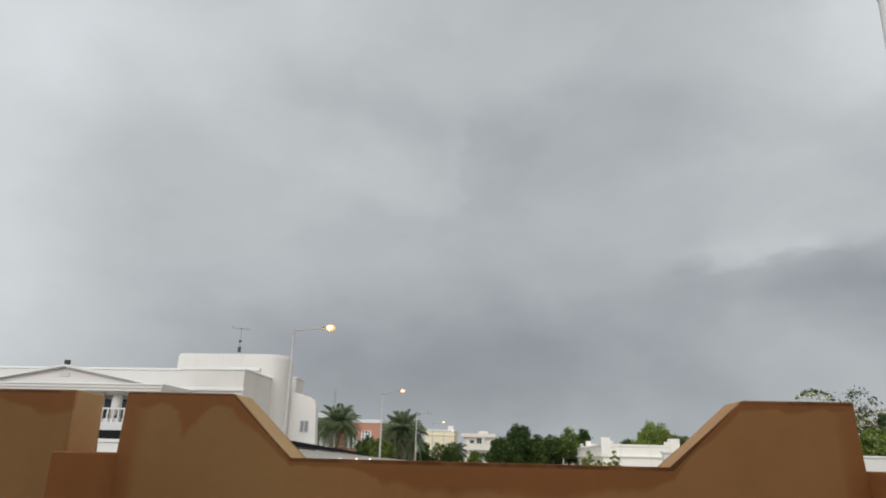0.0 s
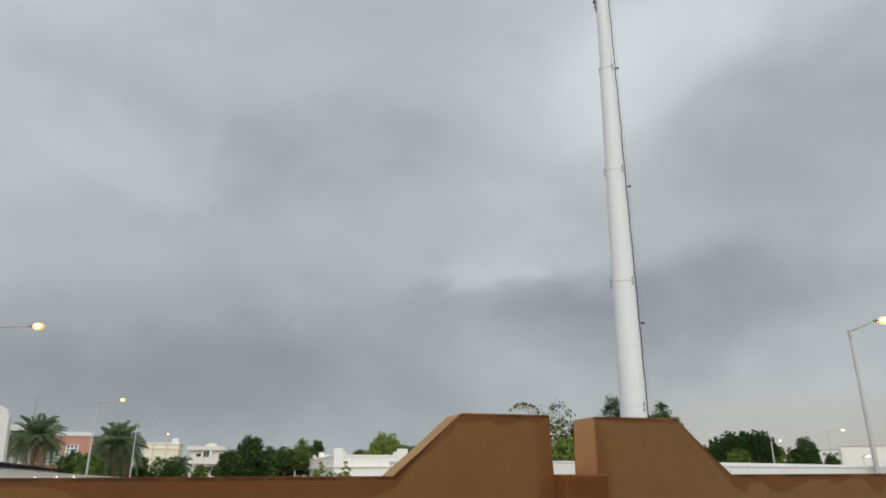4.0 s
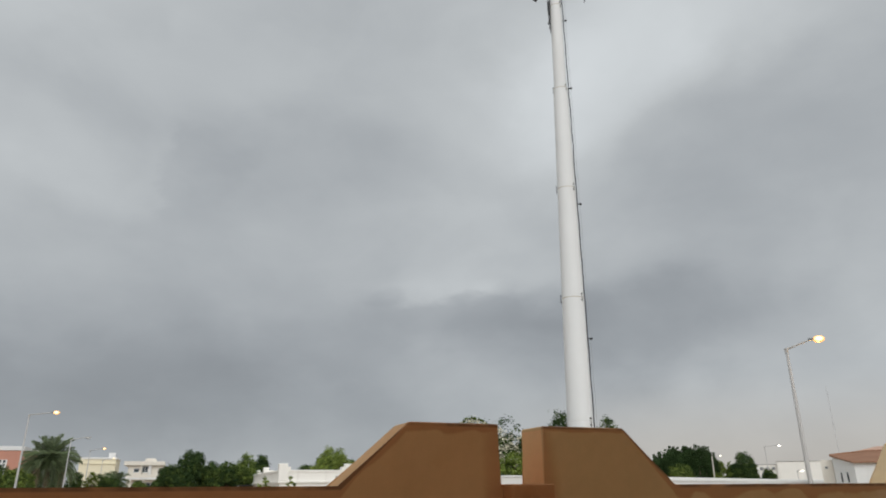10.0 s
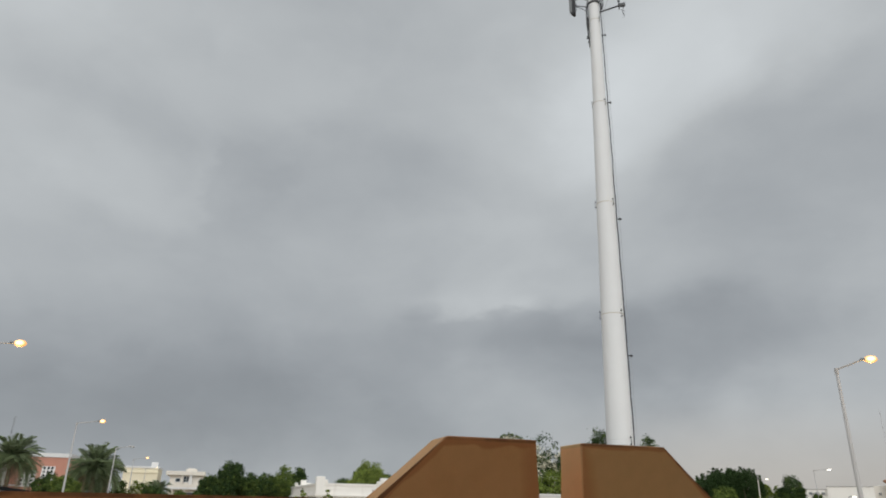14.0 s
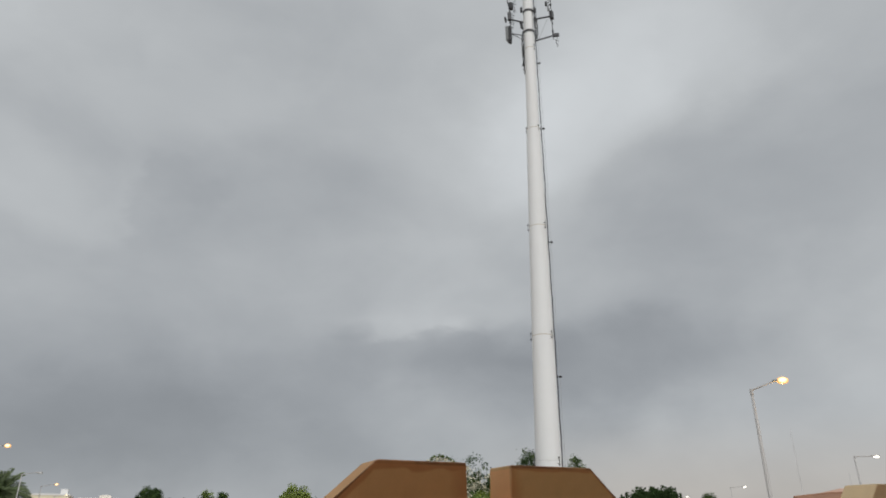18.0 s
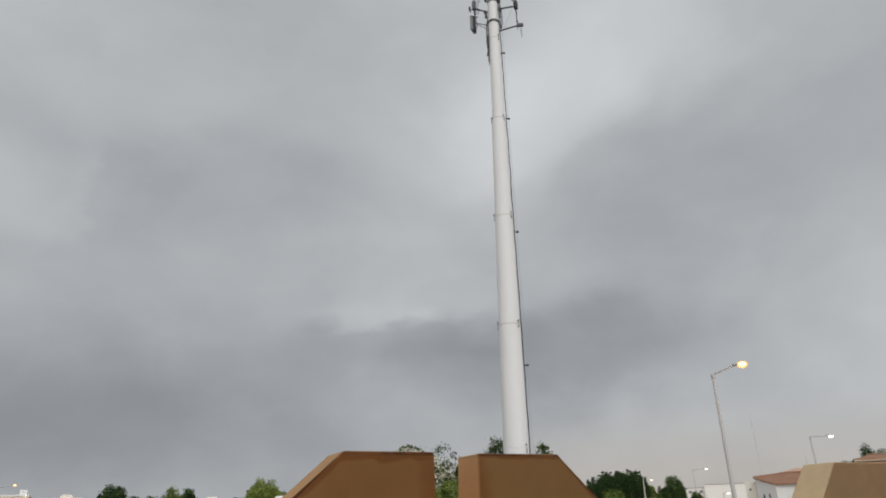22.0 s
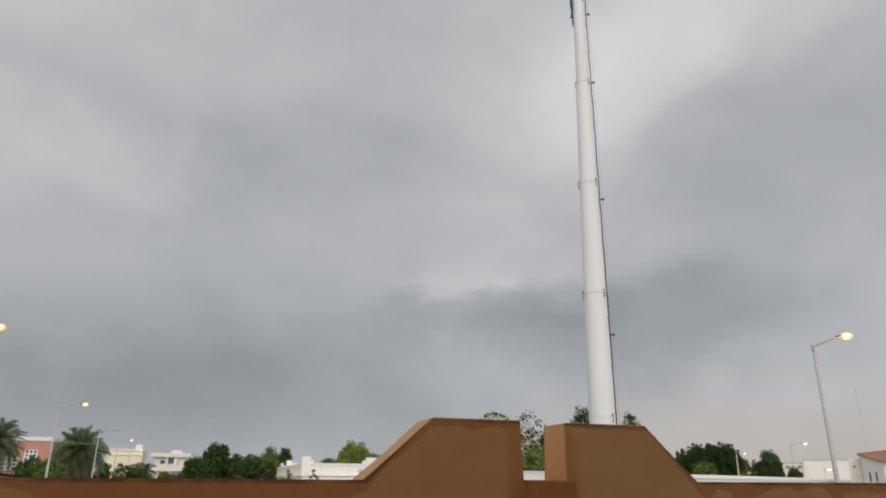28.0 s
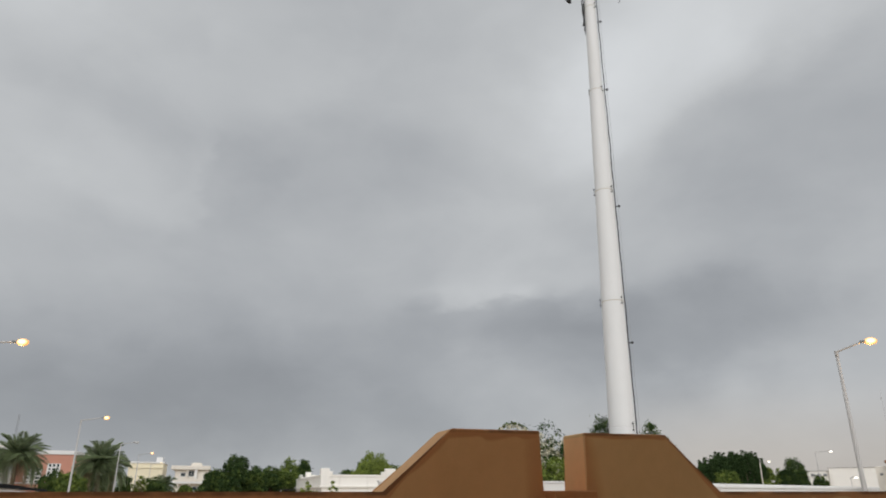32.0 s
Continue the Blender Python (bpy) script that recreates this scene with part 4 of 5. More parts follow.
# low white house with stepped roof pillars
wh = thing("parapet_house", (11.12, 80, 0), "low white rendered house with stepped parapet pillars", "house")
part("wall", box(0, 8.4, 0, 31, 0, 3.38, 0.03), M_IVORY, wh)
part("parapet", box(-0.08, 8.48, -0.08, 31.08, 3.382, 3.60, 0.02), M_IVORY, wh)
part("ledge", box(-0.22, 8.62, -0.22, 31.2, 2.20, 2.42, 0.02), M_IVORY, wh)
for x, y in ((0.0, 0.0), (7.57, 0.0), (0.2, 16.0), (0.35, 30.0)):
    pl = part("roof_pillar", box(x - 0.14, x + (0.55 if y == 16.0 else 0.86 if x < 1 else 1.0), y - 0.14, y + 0.9, 2.43, 4.30, 0.05), M_IVORY, wh)
    part("pillar_step", box(x - 0.12 - 0.42 * (x > 1), x + 0.84 + 0.36 * (x < 1), y - 0.12, y + 0.88, 3.602, 3.95, 0.02), M_IVORY, pl)
part("canopy", box(-2.6, -0.24, 24, 30, 2.02, 2.10, 0.02), M_DARK, wh)
for x, y in ((-2.4, 24.2), (-2.4, 29.8)):
    part("canopy_post", tube([(x, y, 0), (x, y, 2.02)], 0.06, 8), M_IVORY, wh)

# white compound walls
cp = tagged(part("compound_wall", box(6.0, 21.0, 27.0, 27.25, 0, 2.0, 0.015), M_WHITE), "white rendered compound wall round the mast", "wall", kind="structure")
part("coping", box(5.95, 21.05, 26.95, 27.3, 2.002, 2.07, 0.01), M_TRIM, cp)
lw = thing("long_wall", pose(31.0, 38.6, 0, 0, 0, 29.4), "long white rendered street wall with a double coping", "wall", kind="structure")
for k in range(9):
    part("wall_panel", box(6.0 * k - 2 + 0.01, 6.0 * k + 4 - 0.01, 0, 0.25, 0, 1.92, 0.01), M_LIME, lw)
    part("coping", box(6.0 * k - 2, 6.0 * k + 4, -0.09, 0.34, 1.922, 2.02, 0.01), M_LIME, lw)
    part("coping", box(6.0 * k - 2, 6.0 * k + 4, -0.03, 0.28, 2.022, 2.18, 0.01), M_LIME, lw)

# flat white building by the far street
fb = thing("flat_white_building", pose(96.0, 88.0, 0, 0, 0, -47.5), "wide white flat-roofed building with a dark roof edge", "building")
part("wall", box(-1.95, 9.0, 0, 10, 0, 5.35, 0.03), M_IVORY, fb)
part("roof_edge", box(-2.05, 9.1, -0.1, 10.1, 5.352, 5.44, 0.02), M_POLE, fb)
part("wing", box(-5.2, -1.9, 0.5, 9, 0, 4.9, 0.03), M_IVORY, fb)
part("roof_edge", box(-5.3, -1.96, 0.4, 9.1, 4.902, 5.0, 0.02), M_POLE, fb)
for k in range(3):
    part("roof_vent", box(-4.6 + 0.9 * k, -4.1 + 0.9 * k, 0.3, 0.48, 4.1, 4.5, 0.01), M_RADIO, fb, "grey wall vent")
for k in range(4):
    part("roof_vent", box(5.2 + 0.7 * k, 5.5 + 0.7 * k, -0.2, -0.02, 2.4, 2.9, 0.01), M_RADIO, fb, "grey wall vent")

# house with a sloped clay roof


def sheet(points, thick):
    """A flat slab over a fan of points."""
    bm = bmesh.new()
    hi = [bm.verts.new(p) for p in points]
    lo = [bm.verts.new((x, y, z - thick)) for x, y, z in points]
    n = len(points)
    for i in range(1, n - 1):
        bm.faces.new((hi[0], hi[i], hi[i + 1]))
        bm.faces.new((lo[0], lo[i + 1], lo[i]))
    for i in range(n):
        j = (i + 1) % n
        bm.faces.new((hi[i], lo[i], lo[j], hi[j]))
    return bm


def solid(foot):
    """A body with a footprint whose corners have heights of their own."""
    bm = bmesh.new()
    lo = [bm.verts.new((x, y, 0)) for x, y, z in foot]
    hi = [bm.verts.new(p) for p in foot]
    n = len(foot)
    bm.faces.new(lo[::-1])
    for i in range(1, n - 1):
        bm.faces.new((hi[0], hi[i], hi[i + 1]))
    for i in range(n):
        j = (i + 1) % n
        bm.faces.new((lo[i], lo[j], hi[j], hi[i]))
    return bm


th = thing("clay_roof_house", pose(61.1, 48.5, 0, 0, 0, -51.9), "white house with a sloped clay-tile roof and arched windows", "house")
part("wall", solid([(0, 0, 3.58), (8, -0.6, 3.58), (8, 5.4, 4.7), (1.3, 5.8, 4.7), (-1.86, 4, 4.36)]), M_LIME, th)
part("tile_roof", sheet([(-0.12, -0.35, 3.70), (8.2, -0.95, 3.70), (8.2, 5.5, 4.86), (1.3, 5.95, 4.88), (-2.05, 3.9, 4.50)], 0.13), M_TILE, th, "weathered red clay tiles")
part("ridge", tube([(-2.0, 3.95, 4.50), (1.3, 5.95, 4.90), (8.2, 5.5, 4.88)], 0.11, 8), M_TILE, th)
part("rear_roof", sheet([(0.2, 6.4, 4.9), (6.6, 6.4, 4.9), (5.0, 8.0, 5.42), (2.4, 8.0, 5.42)], 0.12), M_PALETILE, th, "pale bleached clay tiles")
part("rear_wall", box(0.6, 6.4, 6.6, 9.6, 0, 4.85, 0.02), M_LIME, th)
part("wing", box(-2.95, -1.9, 4.0, 8.0, 0, 4.05, 0.03), M_BEIGE, th)
part("wall_vent", box(-2.62, -2.38, 3.93, 3.995, 3.2, 3.40, 0.01), M_RADIO, th, "grey wall vent")
for s_at in (0.36, 0.66):
    px, py = -1.86 * s_at, 4 * s_at
    pts = [(-0.12, 0), (0.12, 0), (0.12, 0.8)] + [(0.12 * math.cos(a), 0.8 + 0.12 * math.sin(a)) for a in (0.5, 1.05, 1.57, 2.09, 2.64)] + [(-0.12, 0.8)]
    wn = part("window", prism(pts, -0.03, 0.03), M_GLASS, th, "narrow dark arched window")
    wn.matrix_basis = pose(px - 0.012, py - 0.006, 1.85, 0, 0, -65)

h2 = thing("hipped_roof_house", pose(60.4, 36.3, 0.04, 0, 0, -58), "cream house with a low hipped clay-tile roof", "house")
part("wall", box(-2.2, 2.3, 0, 8, -0.04, 4.98, 0.03), M_CREAM, h2)
RIDGE = ((1.5, 3.0, 5.58), (-1.5, 3.0, 5.58))
part("tile_roof", sheet([(-2.5, -0.4, 5.08), (2.6, -0.4, 5.08), *RIDGE], 0.12), M_TILE, h2, "weathered red clay tiles")
part("tile_roof", sheet([(-2.5, -0.4, 5.08), RIDGE[1], (-2.5, 8.4, 5.08)], 0.12), M_TILE, h2, "weathered red clay tiles")
part("tile_roof", sheet([(2.6, -0.4, 5.08), (2.6, 8.4, 5.08), RIDGE[0]], 0.12), M_TILE, h2, "weathered red clay tiles")
part("tile_roof", sheet([(-2.5, 8.4, 5.08), RIDGE[1], RIDGE[0], (2.6, 8.4, 5.08)], 0.12), M_TILE, h2, "weathered red clay tiles")
part("ridge", tube([RIDGE[1], RIDGE[0]], 0.09, 8), M_TILE, h2)
part("fascia", box(-2.52, 2.62, -0.46, -0.38, 4.94, 5.00, 0.01), M_CREAM, h2)
# sheet and posts added so the band under the eave shows dark brown
part("porch_roof", sheet([(-2.5, -0.1, 4.88), (2.6, -0.1, 4.88), (2.9, -2.3, 4.40), (-2.8, -2.3, 4.40)], 0.1), M_TILE, h2, "tile-coloured sheet added below the eave")
for x in (-2.5, 2.6):
    part("porch_post", tube([(x, -2.1, -0.04), (x, -2.1, 4.36)], 0.09, 10), M_CREAM, h2)

# far lattice masts


def lattice(name, x, y, h, w, label, step, mat):
    b = thing(name, (x, y, 0), label, "mast")
    legs = [(w * math.cos(a), w * math.sin(a)) for a in (0.3, 2.394, 4.489)]
    for i, (lx, ly) in enumerate(legs):
        part("mast_leg", tube([(lx, ly, 0), (lx, ly, h)], w * 0.16, 6), mat, b)
    q = bmesh.new()
    k, z = 0, 0.0
    while z + step <= h:
        for i in range(3):
            a, c = legs[i], legs[(i + 1) % 3]
            tube([(*a, z), (*c, z + step)], w * 0.13, 4, q, False)
        z += step
    part("lattice_bracing", q, mat, b)
    return b


lattice("guyed_mast", 310.0, 252.8, 49.5, 0.2, "thin far grey lattice mast", 3.0, M_FAINT)
lattice("guyed_mast", 323.4, 235.4, 26.0, 0.2, "thin far grey lattice mast", 3.0, M_FAINT)
lattice("lattice_aerial", -32.0, 126.2, 13.7, 0.15, "thin grey lattice aerial behind the palms", 0.9, M_LATTICE)
part_pole = thing("utility_pole", (53.95, 59.5, 0), "plain pale utility pole beside the trees", "pole")
part("pole", tube([(0, 0, 0), (0.05, 0, 4.6)], [0.06, 0.045], 10), M_BEIGE, part_pole)
part("pole_cap", tube([(0.05, 0, 4.6), (0.05, 0, 4.68)], 0.06, 10), M_DARK, part_pole)

# Trees -----------------------------------------------------------------------------


def leaf_mesh(name, blobs, count, size, mat, seed, clump=0.30, shell=0.45):
    """Many small bent leaves, gathered in clumps over a set of ellipsoids (centre, radii)."""
    rs = np.random.RandomState(seed)
    weight = np.array([b[1][0] * b[1][1] + b[1][2] * b[1][0] for b in blobs], float)
    per = np.maximum(1, (weight / weight.sum() * count).astype(int))
    verts, faces = [], []
    for (c, r), n in zip(blobs, per):
        clumps = max(4, n // 26)
        d = rs.normal(size=(clumps, 3))
        d /= np.linalg.norm(d, axis=1)[:, None]
        rad = shell + (1.06 - shell) * rs.rand(clumps) ** 0.5
        cc = np.array(c) + d * rad[:, None] * np.array(r)
        pick = rs.randint(0, clumps, n)
        spread = clump * np.mean(r)
        p = cc[pick] + rs.normal(size=(n, 3)) * spread * np.array((0.5, 0.5, 0.36))
        ax = rs.normal(size=(n, 3))
        ax /= np.linalg.norm(ax, axis=1)[:, None]
        bx = np.cross(ax, rs.normal(size=(n, 3)))
        bx /= np.linalg.norm(bx, axis=1)[:, None]
        s = size * (0.55 + 0.9 * rs.rand(n))[:, None]
        tip, end, l, rr = p + ax * s, p - ax * s, p + bx * s * 0.42, p - bx * s * 0.42
        k = len(verts)
        verts.extend(np.stack([end, l, tip, rr], 1).reshape(-1, 3).tolist())
        faces.extend([(k + 4 * i, k + 4 * i + 1, k + 4 * i + 2, k + 4 * i + 3) for i in range(n)])
    return raw(name, verts, faces, mat)


def tree(x, y, h, spread, label, mats, seed, n=5, leaves=3500, leaf=0.16, low=0.25, group="", tall=1.0, trunk=None, lump=1.0, spires=0):
    """A trunk with limbs that carry uneven leaf masses."""
    rnd = random.Random(seed)
    b = thing("tree", (x, y, 0), label, "tree", group)
    r0 = trunk or 0.05 + 0.02 * h
    fork = h * max(0.22, low)
    part("trunk", tube([(0, 0, 0), (0.03 * h * rnd.uniform(-1, 1), 0.02 * h, fork * 0.5), (0.04 * h * rnd.uniform(-1, 1), 0, fork)], [r0 * 1.25, r0, r0 * 0.8], 10), M_BARK, b)
    blobs = []
    for i in range(n):
        a = 2 * math.pi * (i + rnd.random() * 0.7) / n
        rr = spread * rnd.uniform(0.35, 0.62) * (0 if i == 0 else 1)
        zz = h * (rnd.uniform(low + 0.22, 0.72) if i else 0.70)
        rad = spread * rnd.uniform(0.38, 0.55) * (lump if i else 1.0)
        rz = min((h - zz) * rnd.uniform(0.75, 0.95), rad * 1.25 * tall) if i else h * (0.22 if spires else 0.30)
        blobs.append(((rr * math.cos(a), rr * math.sin(a), zz), (rad, rad, rz)))
        tip = Vector((rr * math.cos(a), rr * math.sin(a), zz + rz * 0.3))
        mid = Vector((tip.x * 0.45, tip.y * 0.45, fork + (tip.z - fork) * 0.45))
        part("limb", tube([(0, 0, fork * 0.9), mid, tip], [r0 * 0.6, r0 * 0.36, r0 * 0.12], 7), M_BARK, b)
    for i in range(spires):
        a, rr = rnd.uniform(0, 2 * math.pi), spread * rnd.uniform(0.1, 0.85)
        top = h * rnd.uniform(0.86, 1.03) - 0.10 * h * (rr / spread) ** 2
        blobs.append(((rr * math.cos(a), rr * math.sin(a), top - 0.16 * h), (0.13 * spread, 0.13 * spread, 0.16 * h)))
    for i, (mat, share) in enumerate(mats):
        part("crown", leaf_mesh("crown", blobs, int(leaves * 4.6 * share), leaf * 0.72, mat, seed * 7 + i), None, b)
    return b


DARK = [(M_LEAF_DARK, 0.75), (M_LEAF_MID, 0.25)]
MIXED = [(M_LEAF_DARK, 0.45), (M_LEAF_MID, 0.55)]
FRESH = [(M_LEAF_MID, 0.72), (M_LEAF_LIGHT, 0.28)]
G1 = "trees behind the low houses"
tree(-0.2, 103, 4.7, 1.8, "dense dark green tree", DARK, 11, 5, 4000, 0.17, 0.1, G1)
tree(1.85, 104, 6.75, 2.3, "tall dense dark green tree with a pointed crown", DARK, 12, 10, 5000, 0.17, 0.1, G1, 1.6, None, 0.7)
tree(5.0, 106, 5.3, 2.4, "dense mid-green rounded tree", MIXED, 13, 10, 4500, 0.17, 0.1, G1, 1.0, None, 0.75)
tree(7.5, 108, 5.5, 2.6, "dense mid-green rounded tree", MIXED, 19, 10, 4500, 0.17, 0.1, G1, 1.0, None, 0.75)
tree(10.0, 109, 6.5, 2.8, "olive green rounded tree", FRESH, 14, 10, 4500, 0.17, 0.1, G1, 1.0, None, 0.75)
tree(13.1, 116, 6.7, 1.7, "dense dark green tree", DARK, 15, 6, 4500, 0.18, 0.1, G1)
tree(21.0, 98, 7.25, 3.4, "light green leafy tree with an airy crown", [(M_LEAF_LIGHT, 0.85), (M_LEAF_MID, 0.15)], 16, 13, 5200, 0.17, 0.2, G1, 1.0, None, 0.8)
tree(17.6, 100, 4.7, 2.3, "dark green shrubby tree", MIXED, 17, 5, 3000, 0.17, 0.1, G1)
tree(24.8, 102, 5.6, 2.6, "green leafy tree in full leaf", FRESH, 18, 6, 3500, 0.17, 0.1, G1)
# by the mast
tree(23.2, 38.7, 6.3, 1.6, "dark green tree behind the mast", DARK, 21, 9, 7500, 0.09, 0.3)
tree(25.5, 37.0, 5.68, 1.3, "dark green bushy tree behind the mast", MIXED, 27, 13, 11000, 0.09, 0.45, "", 1.0, None, 1.05)
tree(13.65, 30.6, 4.85, 1.5, "airy flowering tree with pale dry blossom", [(M_LEAF_DARK, 0.30), (M_LEAF_PALE, 0.60), (M_LEAF_MID, 0.10)], 23, 11, 1700, 0.07, 0.3)
bough = thing("tree", (13.4, 30.9, 0), "slender pale tree with one arching leafy bough", "tree")
bow = [Vector((-0.75 + 0.16 * k, -0.3 + 0.03 * k, 4.40 + 0.40 * math.sin(math.pi * min(1.0, (k + 0.4) / 10.5)) ** 0.7)) for k in range(11)]
part("trunk", tube([(0.3, 0.1, 0), (0.45, 0.0, 2.2), (0.75, -0.05, 3.6), tuple(bow[-1])], [0.06, 0.045, 0.03, 0.018], 8), M_BARK, bough)
part("bough", tube([tuple(q) for q in bow[::-1]], [0.018 - 0.0013 * k for k in range(11)], 6), M_BARK, bough)
part("crown", leaf_mesh("crown", [(tuple(q), (0.12, 0.12, 0.05)) for q in bow], 170, 0.07, M_LEAF_MID, 91), None, bough)
part("crown", leaf_mesh("crown", [((q.x, q.y, q.z - 0.12), (0.16, 0.16, 0.14)) for q in bow], 260, 0.06, M_LEAF_PALE, 92), None, bough)
tree(14.9, 30.0, 4.68, 1.5, "sparse tree with dark leaves and pale blossom", [(M_LEAF_DARK, 0.55), (M_LEAF_PALE, 0.37), (M_LEAF_MID, 0.08)], 25, 11, 3000, 0.09, 0.25)
tree(15.0, 29.0, 3.2, 1.5, "low green shrub below the flowering tree", [(M_LEAF_LIGHT, 0.6), (M_LEAF_MID, 0.4)], 24, 5, 3000, 0.09, 0.1)
# along the right-hand street
G2 = "trees along the far street"
for i, (x, y, h, s) in enumerate(((51.3, 66.4, 4.4, 1.6), (52.4, 65.6, 4.95, 1.7), (53.5, 64.8, 5.6, 1.7), (54.6, 63.9, 6.05, 1.7), (55.6, 63.0, 6.1, 1.5), (52.6, 63.0, 3.9, 2.2), (56.4, 62.2, 5.2, 0.9), (52.9, 66.4, 5.2, 1.6), (55.1, 64.6, 6.1, 1.6), (54.0, 66.0, 6.0, 1.6))):
    tree(x, y, h, s, "dark green upright casuarina tree", [(M_LEAF_DARK, 1.0)] if i != 5 else FRESH, 30 + i, 15, 6000, 0.10, 0.05, G2, 2.6, None, 0.42, 0 if i == 5 else 16)
tree(57.1, 61.9, 4.1, 1.0, "yellow-green shrubby tree beside the street", [(M_LEAF_LIGHT, 0.8), (M_LEAF_MID, 0.2)], 41, 5, 2600, 0.13, 0.05, G2)
tree(58.75, 60.0, 5.0, 1.75, "broad dense dark green street tree", [(M_LEAF_DARK, 0.7), (M_LEAF_MID, 0.3)], 42, 18, 7500, 0.11, 0.03, G2, 2.4, None, 0.45)
tree(58.0, 61.3, 4.0, 0.8, "green shrubby street tree", FRESH, 43, 5, 2000, 0.13, 0.05, G2)
tree(60.6, 58.7, 3.3, 1.2, "low dark green street shrub", MIXED, 44, 5, 2200, 0.13, 0.05, G2)
tree(77.9, 48.9, 7.6, 2.2, "dark green tree behind the tiled roof", DARK, 45, 10, 9000, 0.14, 0.3, G2)
tree(76.6, 51.0, 6.1, 1.6, "low dark green tree behind the tiled roof", DARK, 48, 9, 6500, 0.13, 0.2, G2)
tree(80.3, 45.3, 7.5, 2.3, "dark green tree behind the tiled roof", DARK, 46, 10, 9000, 0.14, 0.3, G2)
tree(78.8, 47.6, 7.0, 2.2, "dark green tree behind the tiled roof", DARK, 47, 10, 8000, 0.14, 0.3, G2)
# bushes along the left-hand street
G3 = "garden bushes along the street"
for i, (x, y, h, s) in enumerate(((-14.6, 84, 3.8, 1.6), (-17.6, 92, 4.2, 2.0), (-10.2, 118, 3.9, 2.0), (-8.0, 120, 3.3, 1.9), (-12.6, 116, 4.0, 1.7), (-4.2, 124, 3.0, 1.6), (-10.0, 140, 4.6, 2.0), (-1.4, 126, 3.2, 1.4), (-17.6, 113, 4.2, 2.3), (-14.8, 112, 4.4, 2.5), (-20.6, 112, 4.0, 2.2), (1.5, 113, 3.2, 2.2), (4.8, 113, 3.3, 2.3), (8.2, 114, 3.3, 2.3))):
    tree(x - 0.007 * y, y, h, s, "low green bush by the street", FRESH if i in (0, 5) else MIXED, 50 + i, 5, 2200, 0.14, 0.02, G3)
tree(-10.6, 109.5, 4.1, 1.1, "thin yellow-green tree before the cream house", [(M_LEAF_LIGHT, 0.7), (M_LEAF_PALE, 0.3)], 78, 7, 700, 0.13, 0.3)
# thin saplings in front of the white house
for i, (x, y, h) in enumerate(((5.35, 45.0, 2.35), (7.2, 46.0, 2.25), (6.1, 45.5, 2.0))):
    tree(x, y, h, 0.55, "thin sapling with a few loose leaves", [(M_LEAF_LIGHT, 0.8), (M_LEAF_MID, 0.2)], 70 + i, 4, 110, 0.12, 0.4, "saplings", 1.0, 0.03)

# Palms -------------------------------------------------------------------------------


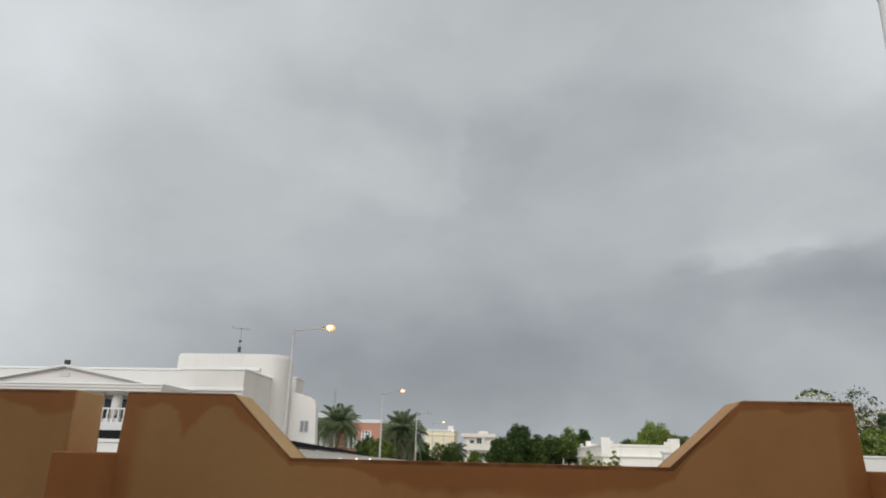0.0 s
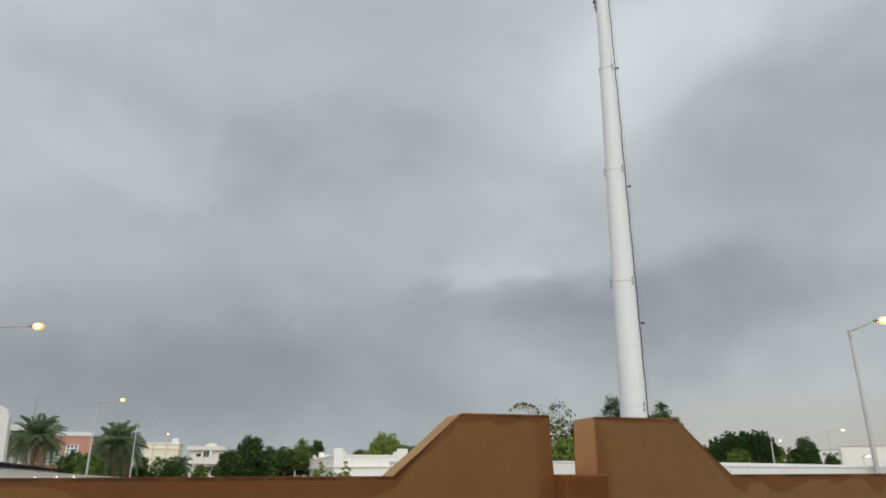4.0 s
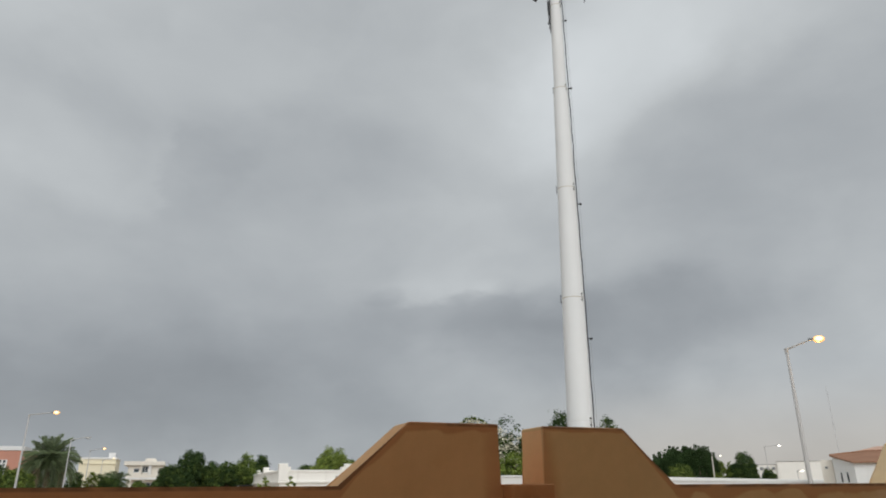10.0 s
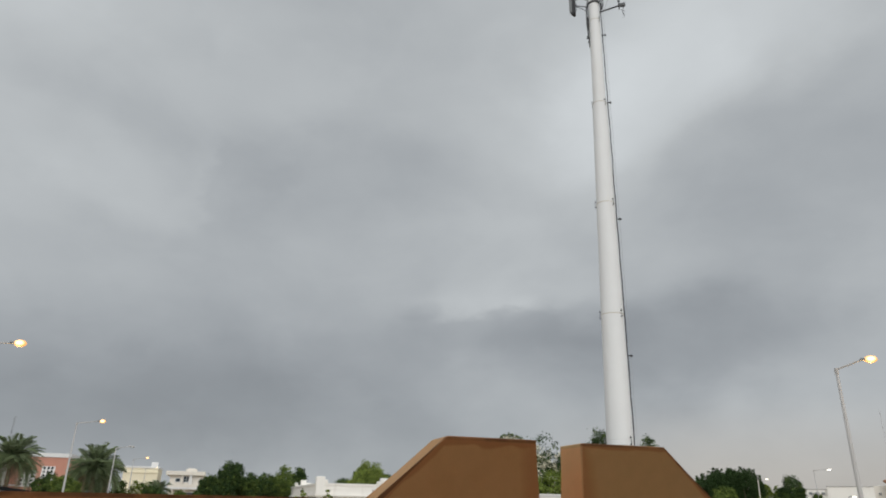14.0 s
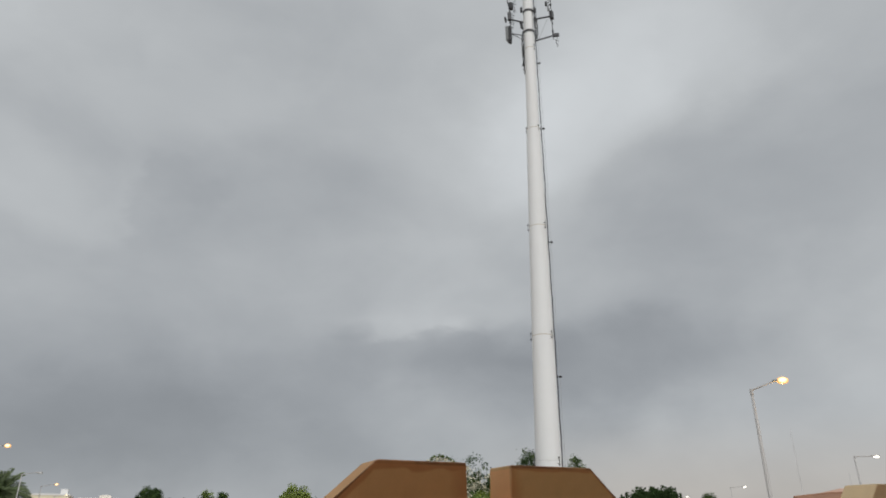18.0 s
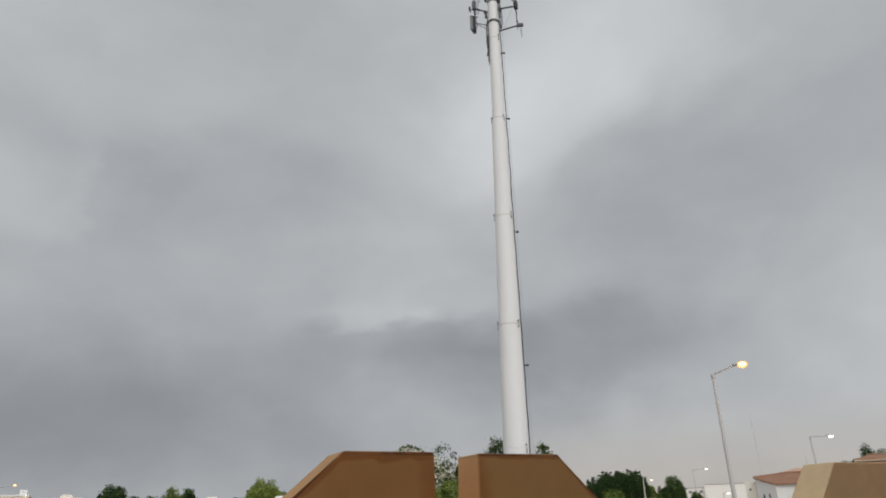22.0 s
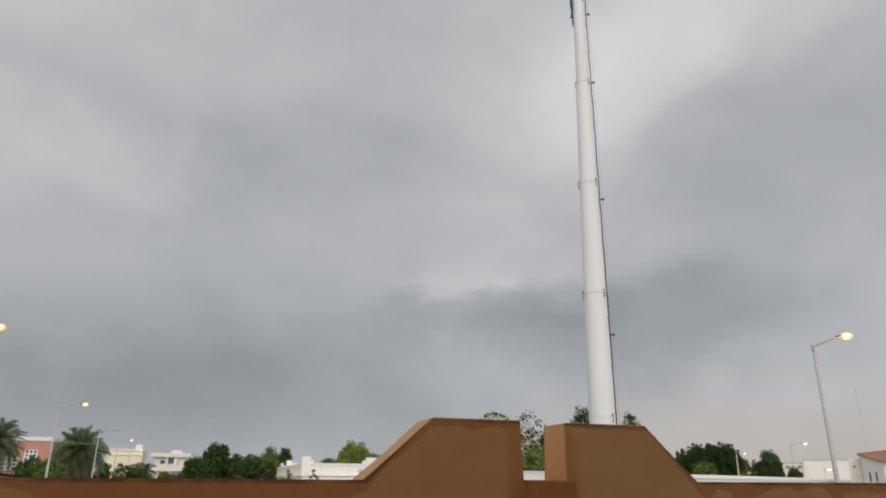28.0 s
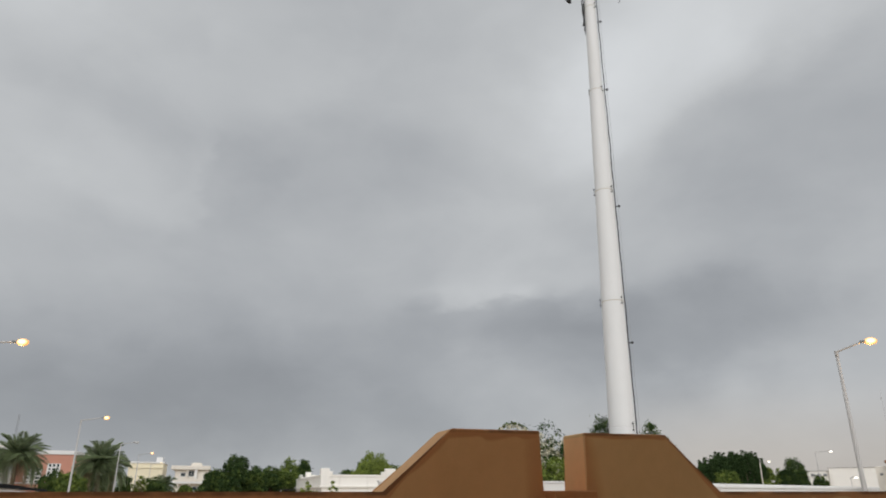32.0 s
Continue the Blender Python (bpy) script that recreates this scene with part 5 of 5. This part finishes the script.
def frond_mesh(name, length, droop, mat, seed):
    """A feather leaf: a bent rib with two rows of narrow leaflets."""
    rs = random.Random(seed)
    verts, faces = [], []
    n = 46
    spine = []
    for k in range(n + 1):
        t = k / n
        spine.append(Vector((length * (t - 0.16 * droop * t * t), 0, length * (0.42 * t - droop * t * t))))
    for k in range(n):
        a, b = spine[k], spine[k + 1]
        w = 0.009 * (1 - 0.8 * k / n)
        i = len(verts)
        verts += [(a.x, -w, a.z), (a.x, w, a.z), (b.x, w, b.z), (b.x, -w, b.z), (a.x, 0, a.z - 1.4 * w), (b.x, 0, b.z - 1.4 * w)]
        faces += [(i, i + 1, i + 2, i + 3), (i, i + 3, i + 5, i + 4), (i + 1, i + 4, i + 5, i + 2)]
        if k < 3:
            continue
        t = k / n
        ll = length * 0.33 * math.sin(math.pi * min(1, 0.18 + 0.80 * t)) ** 0.6 * rs.uniform(0.85, 1.15)
        d = (b - a).normalized()
        for s in (-1, 1):
            tip = a + d * ll * 0.72 + Vector((0, s * ll * 0.62, rs.uniform(0.02, 0.22) * ll - 0.16 * ll * t))
            j = len(verts)
            m = (a + tip) * 0.5
            verts += [tuple(a), tuple(m + d * 0.010 + Vector((0, 0, 0.02))), tuple(tip), tuple(m - d * 0.010)]
            faces.append((j, j + 1, j + 2, j + 3))
    return raw(name, verts, faces, mat)


FRONDS = [frond_mesh("frond", 1.0, d, M_FROND, 5 + i) for i, d in enumerate((0.35, 0.5, 0.7, 0.9))]
FROND_DRY = frond_mesh("frond", 1.0, 1.25, M_FROND_DRY, 9)


def palm(x, y, h, crown, seed, count=44):
    """h: the height of the crown's top; crown: a frond's length."""
    rnd = random.Random(seed)
    b = thing("date_palm", (x, y, 0), "date palm with a full grey-green crown", "palm tree", "street palms")
    heart = h - 0.60 * crown
    q = tube([(0, 0, 0), (0.05, 0, heart * 0.5), (0, 0, heart)], [0.30, 0.24, 0.27], 12)
    part("trunk", q, M_PALMBARK, b)
    for k in range(10):
        z = heart * (0.1 + 0.09 * k)
        part("leaf_scar", tube([(0, 0, z), (0, 0, z + 0.09)], [0.31, 0.27], 12), M_PALMBARK, b)
    for k in range(count):
        u = (k + 0.5) / count
        lift = 80 - 104 * u ** 0.85 + rnd.uniform(-10, 10)
        kind = FRONDS[min(3, int(u * 4))]
        if u > 0.82 and rnd.random() < 0.55:
            kind = FROND_DRY
        f = new("frond", kind)
        f.parent = b
        s = crown * (0.70 + 0.36 * u) * rnd.uniform(0.85, 1.1)
        f.matrix_basis = Matrix.Translation((0, 0, heart + 0.1 - 0.3 * u)) @ Matrix.Rotation(math.radians(137.5 * k + rnd.uniform(-8, 8)), 4, "Z") @ Matrix.Rotation(-math.radians(lift - 18), 4, "Y") @ Matrix.Rotation(rnd.uniform(-0.4, 0.4), 4, "X") @ Matrix.Diagonal((s, s, s, 1))
    return b


palm(-23.4, 95.0, 8.35, 4.3, 1, 74)
palm(-15.65, 105.0, 8.15, 4.9, 2, 86)
palm(-8.5, 126.0, 4.4, 2.7, 3, 50)
palm(-28.2, 99.0, 6.6, 3.0, 4, 50)
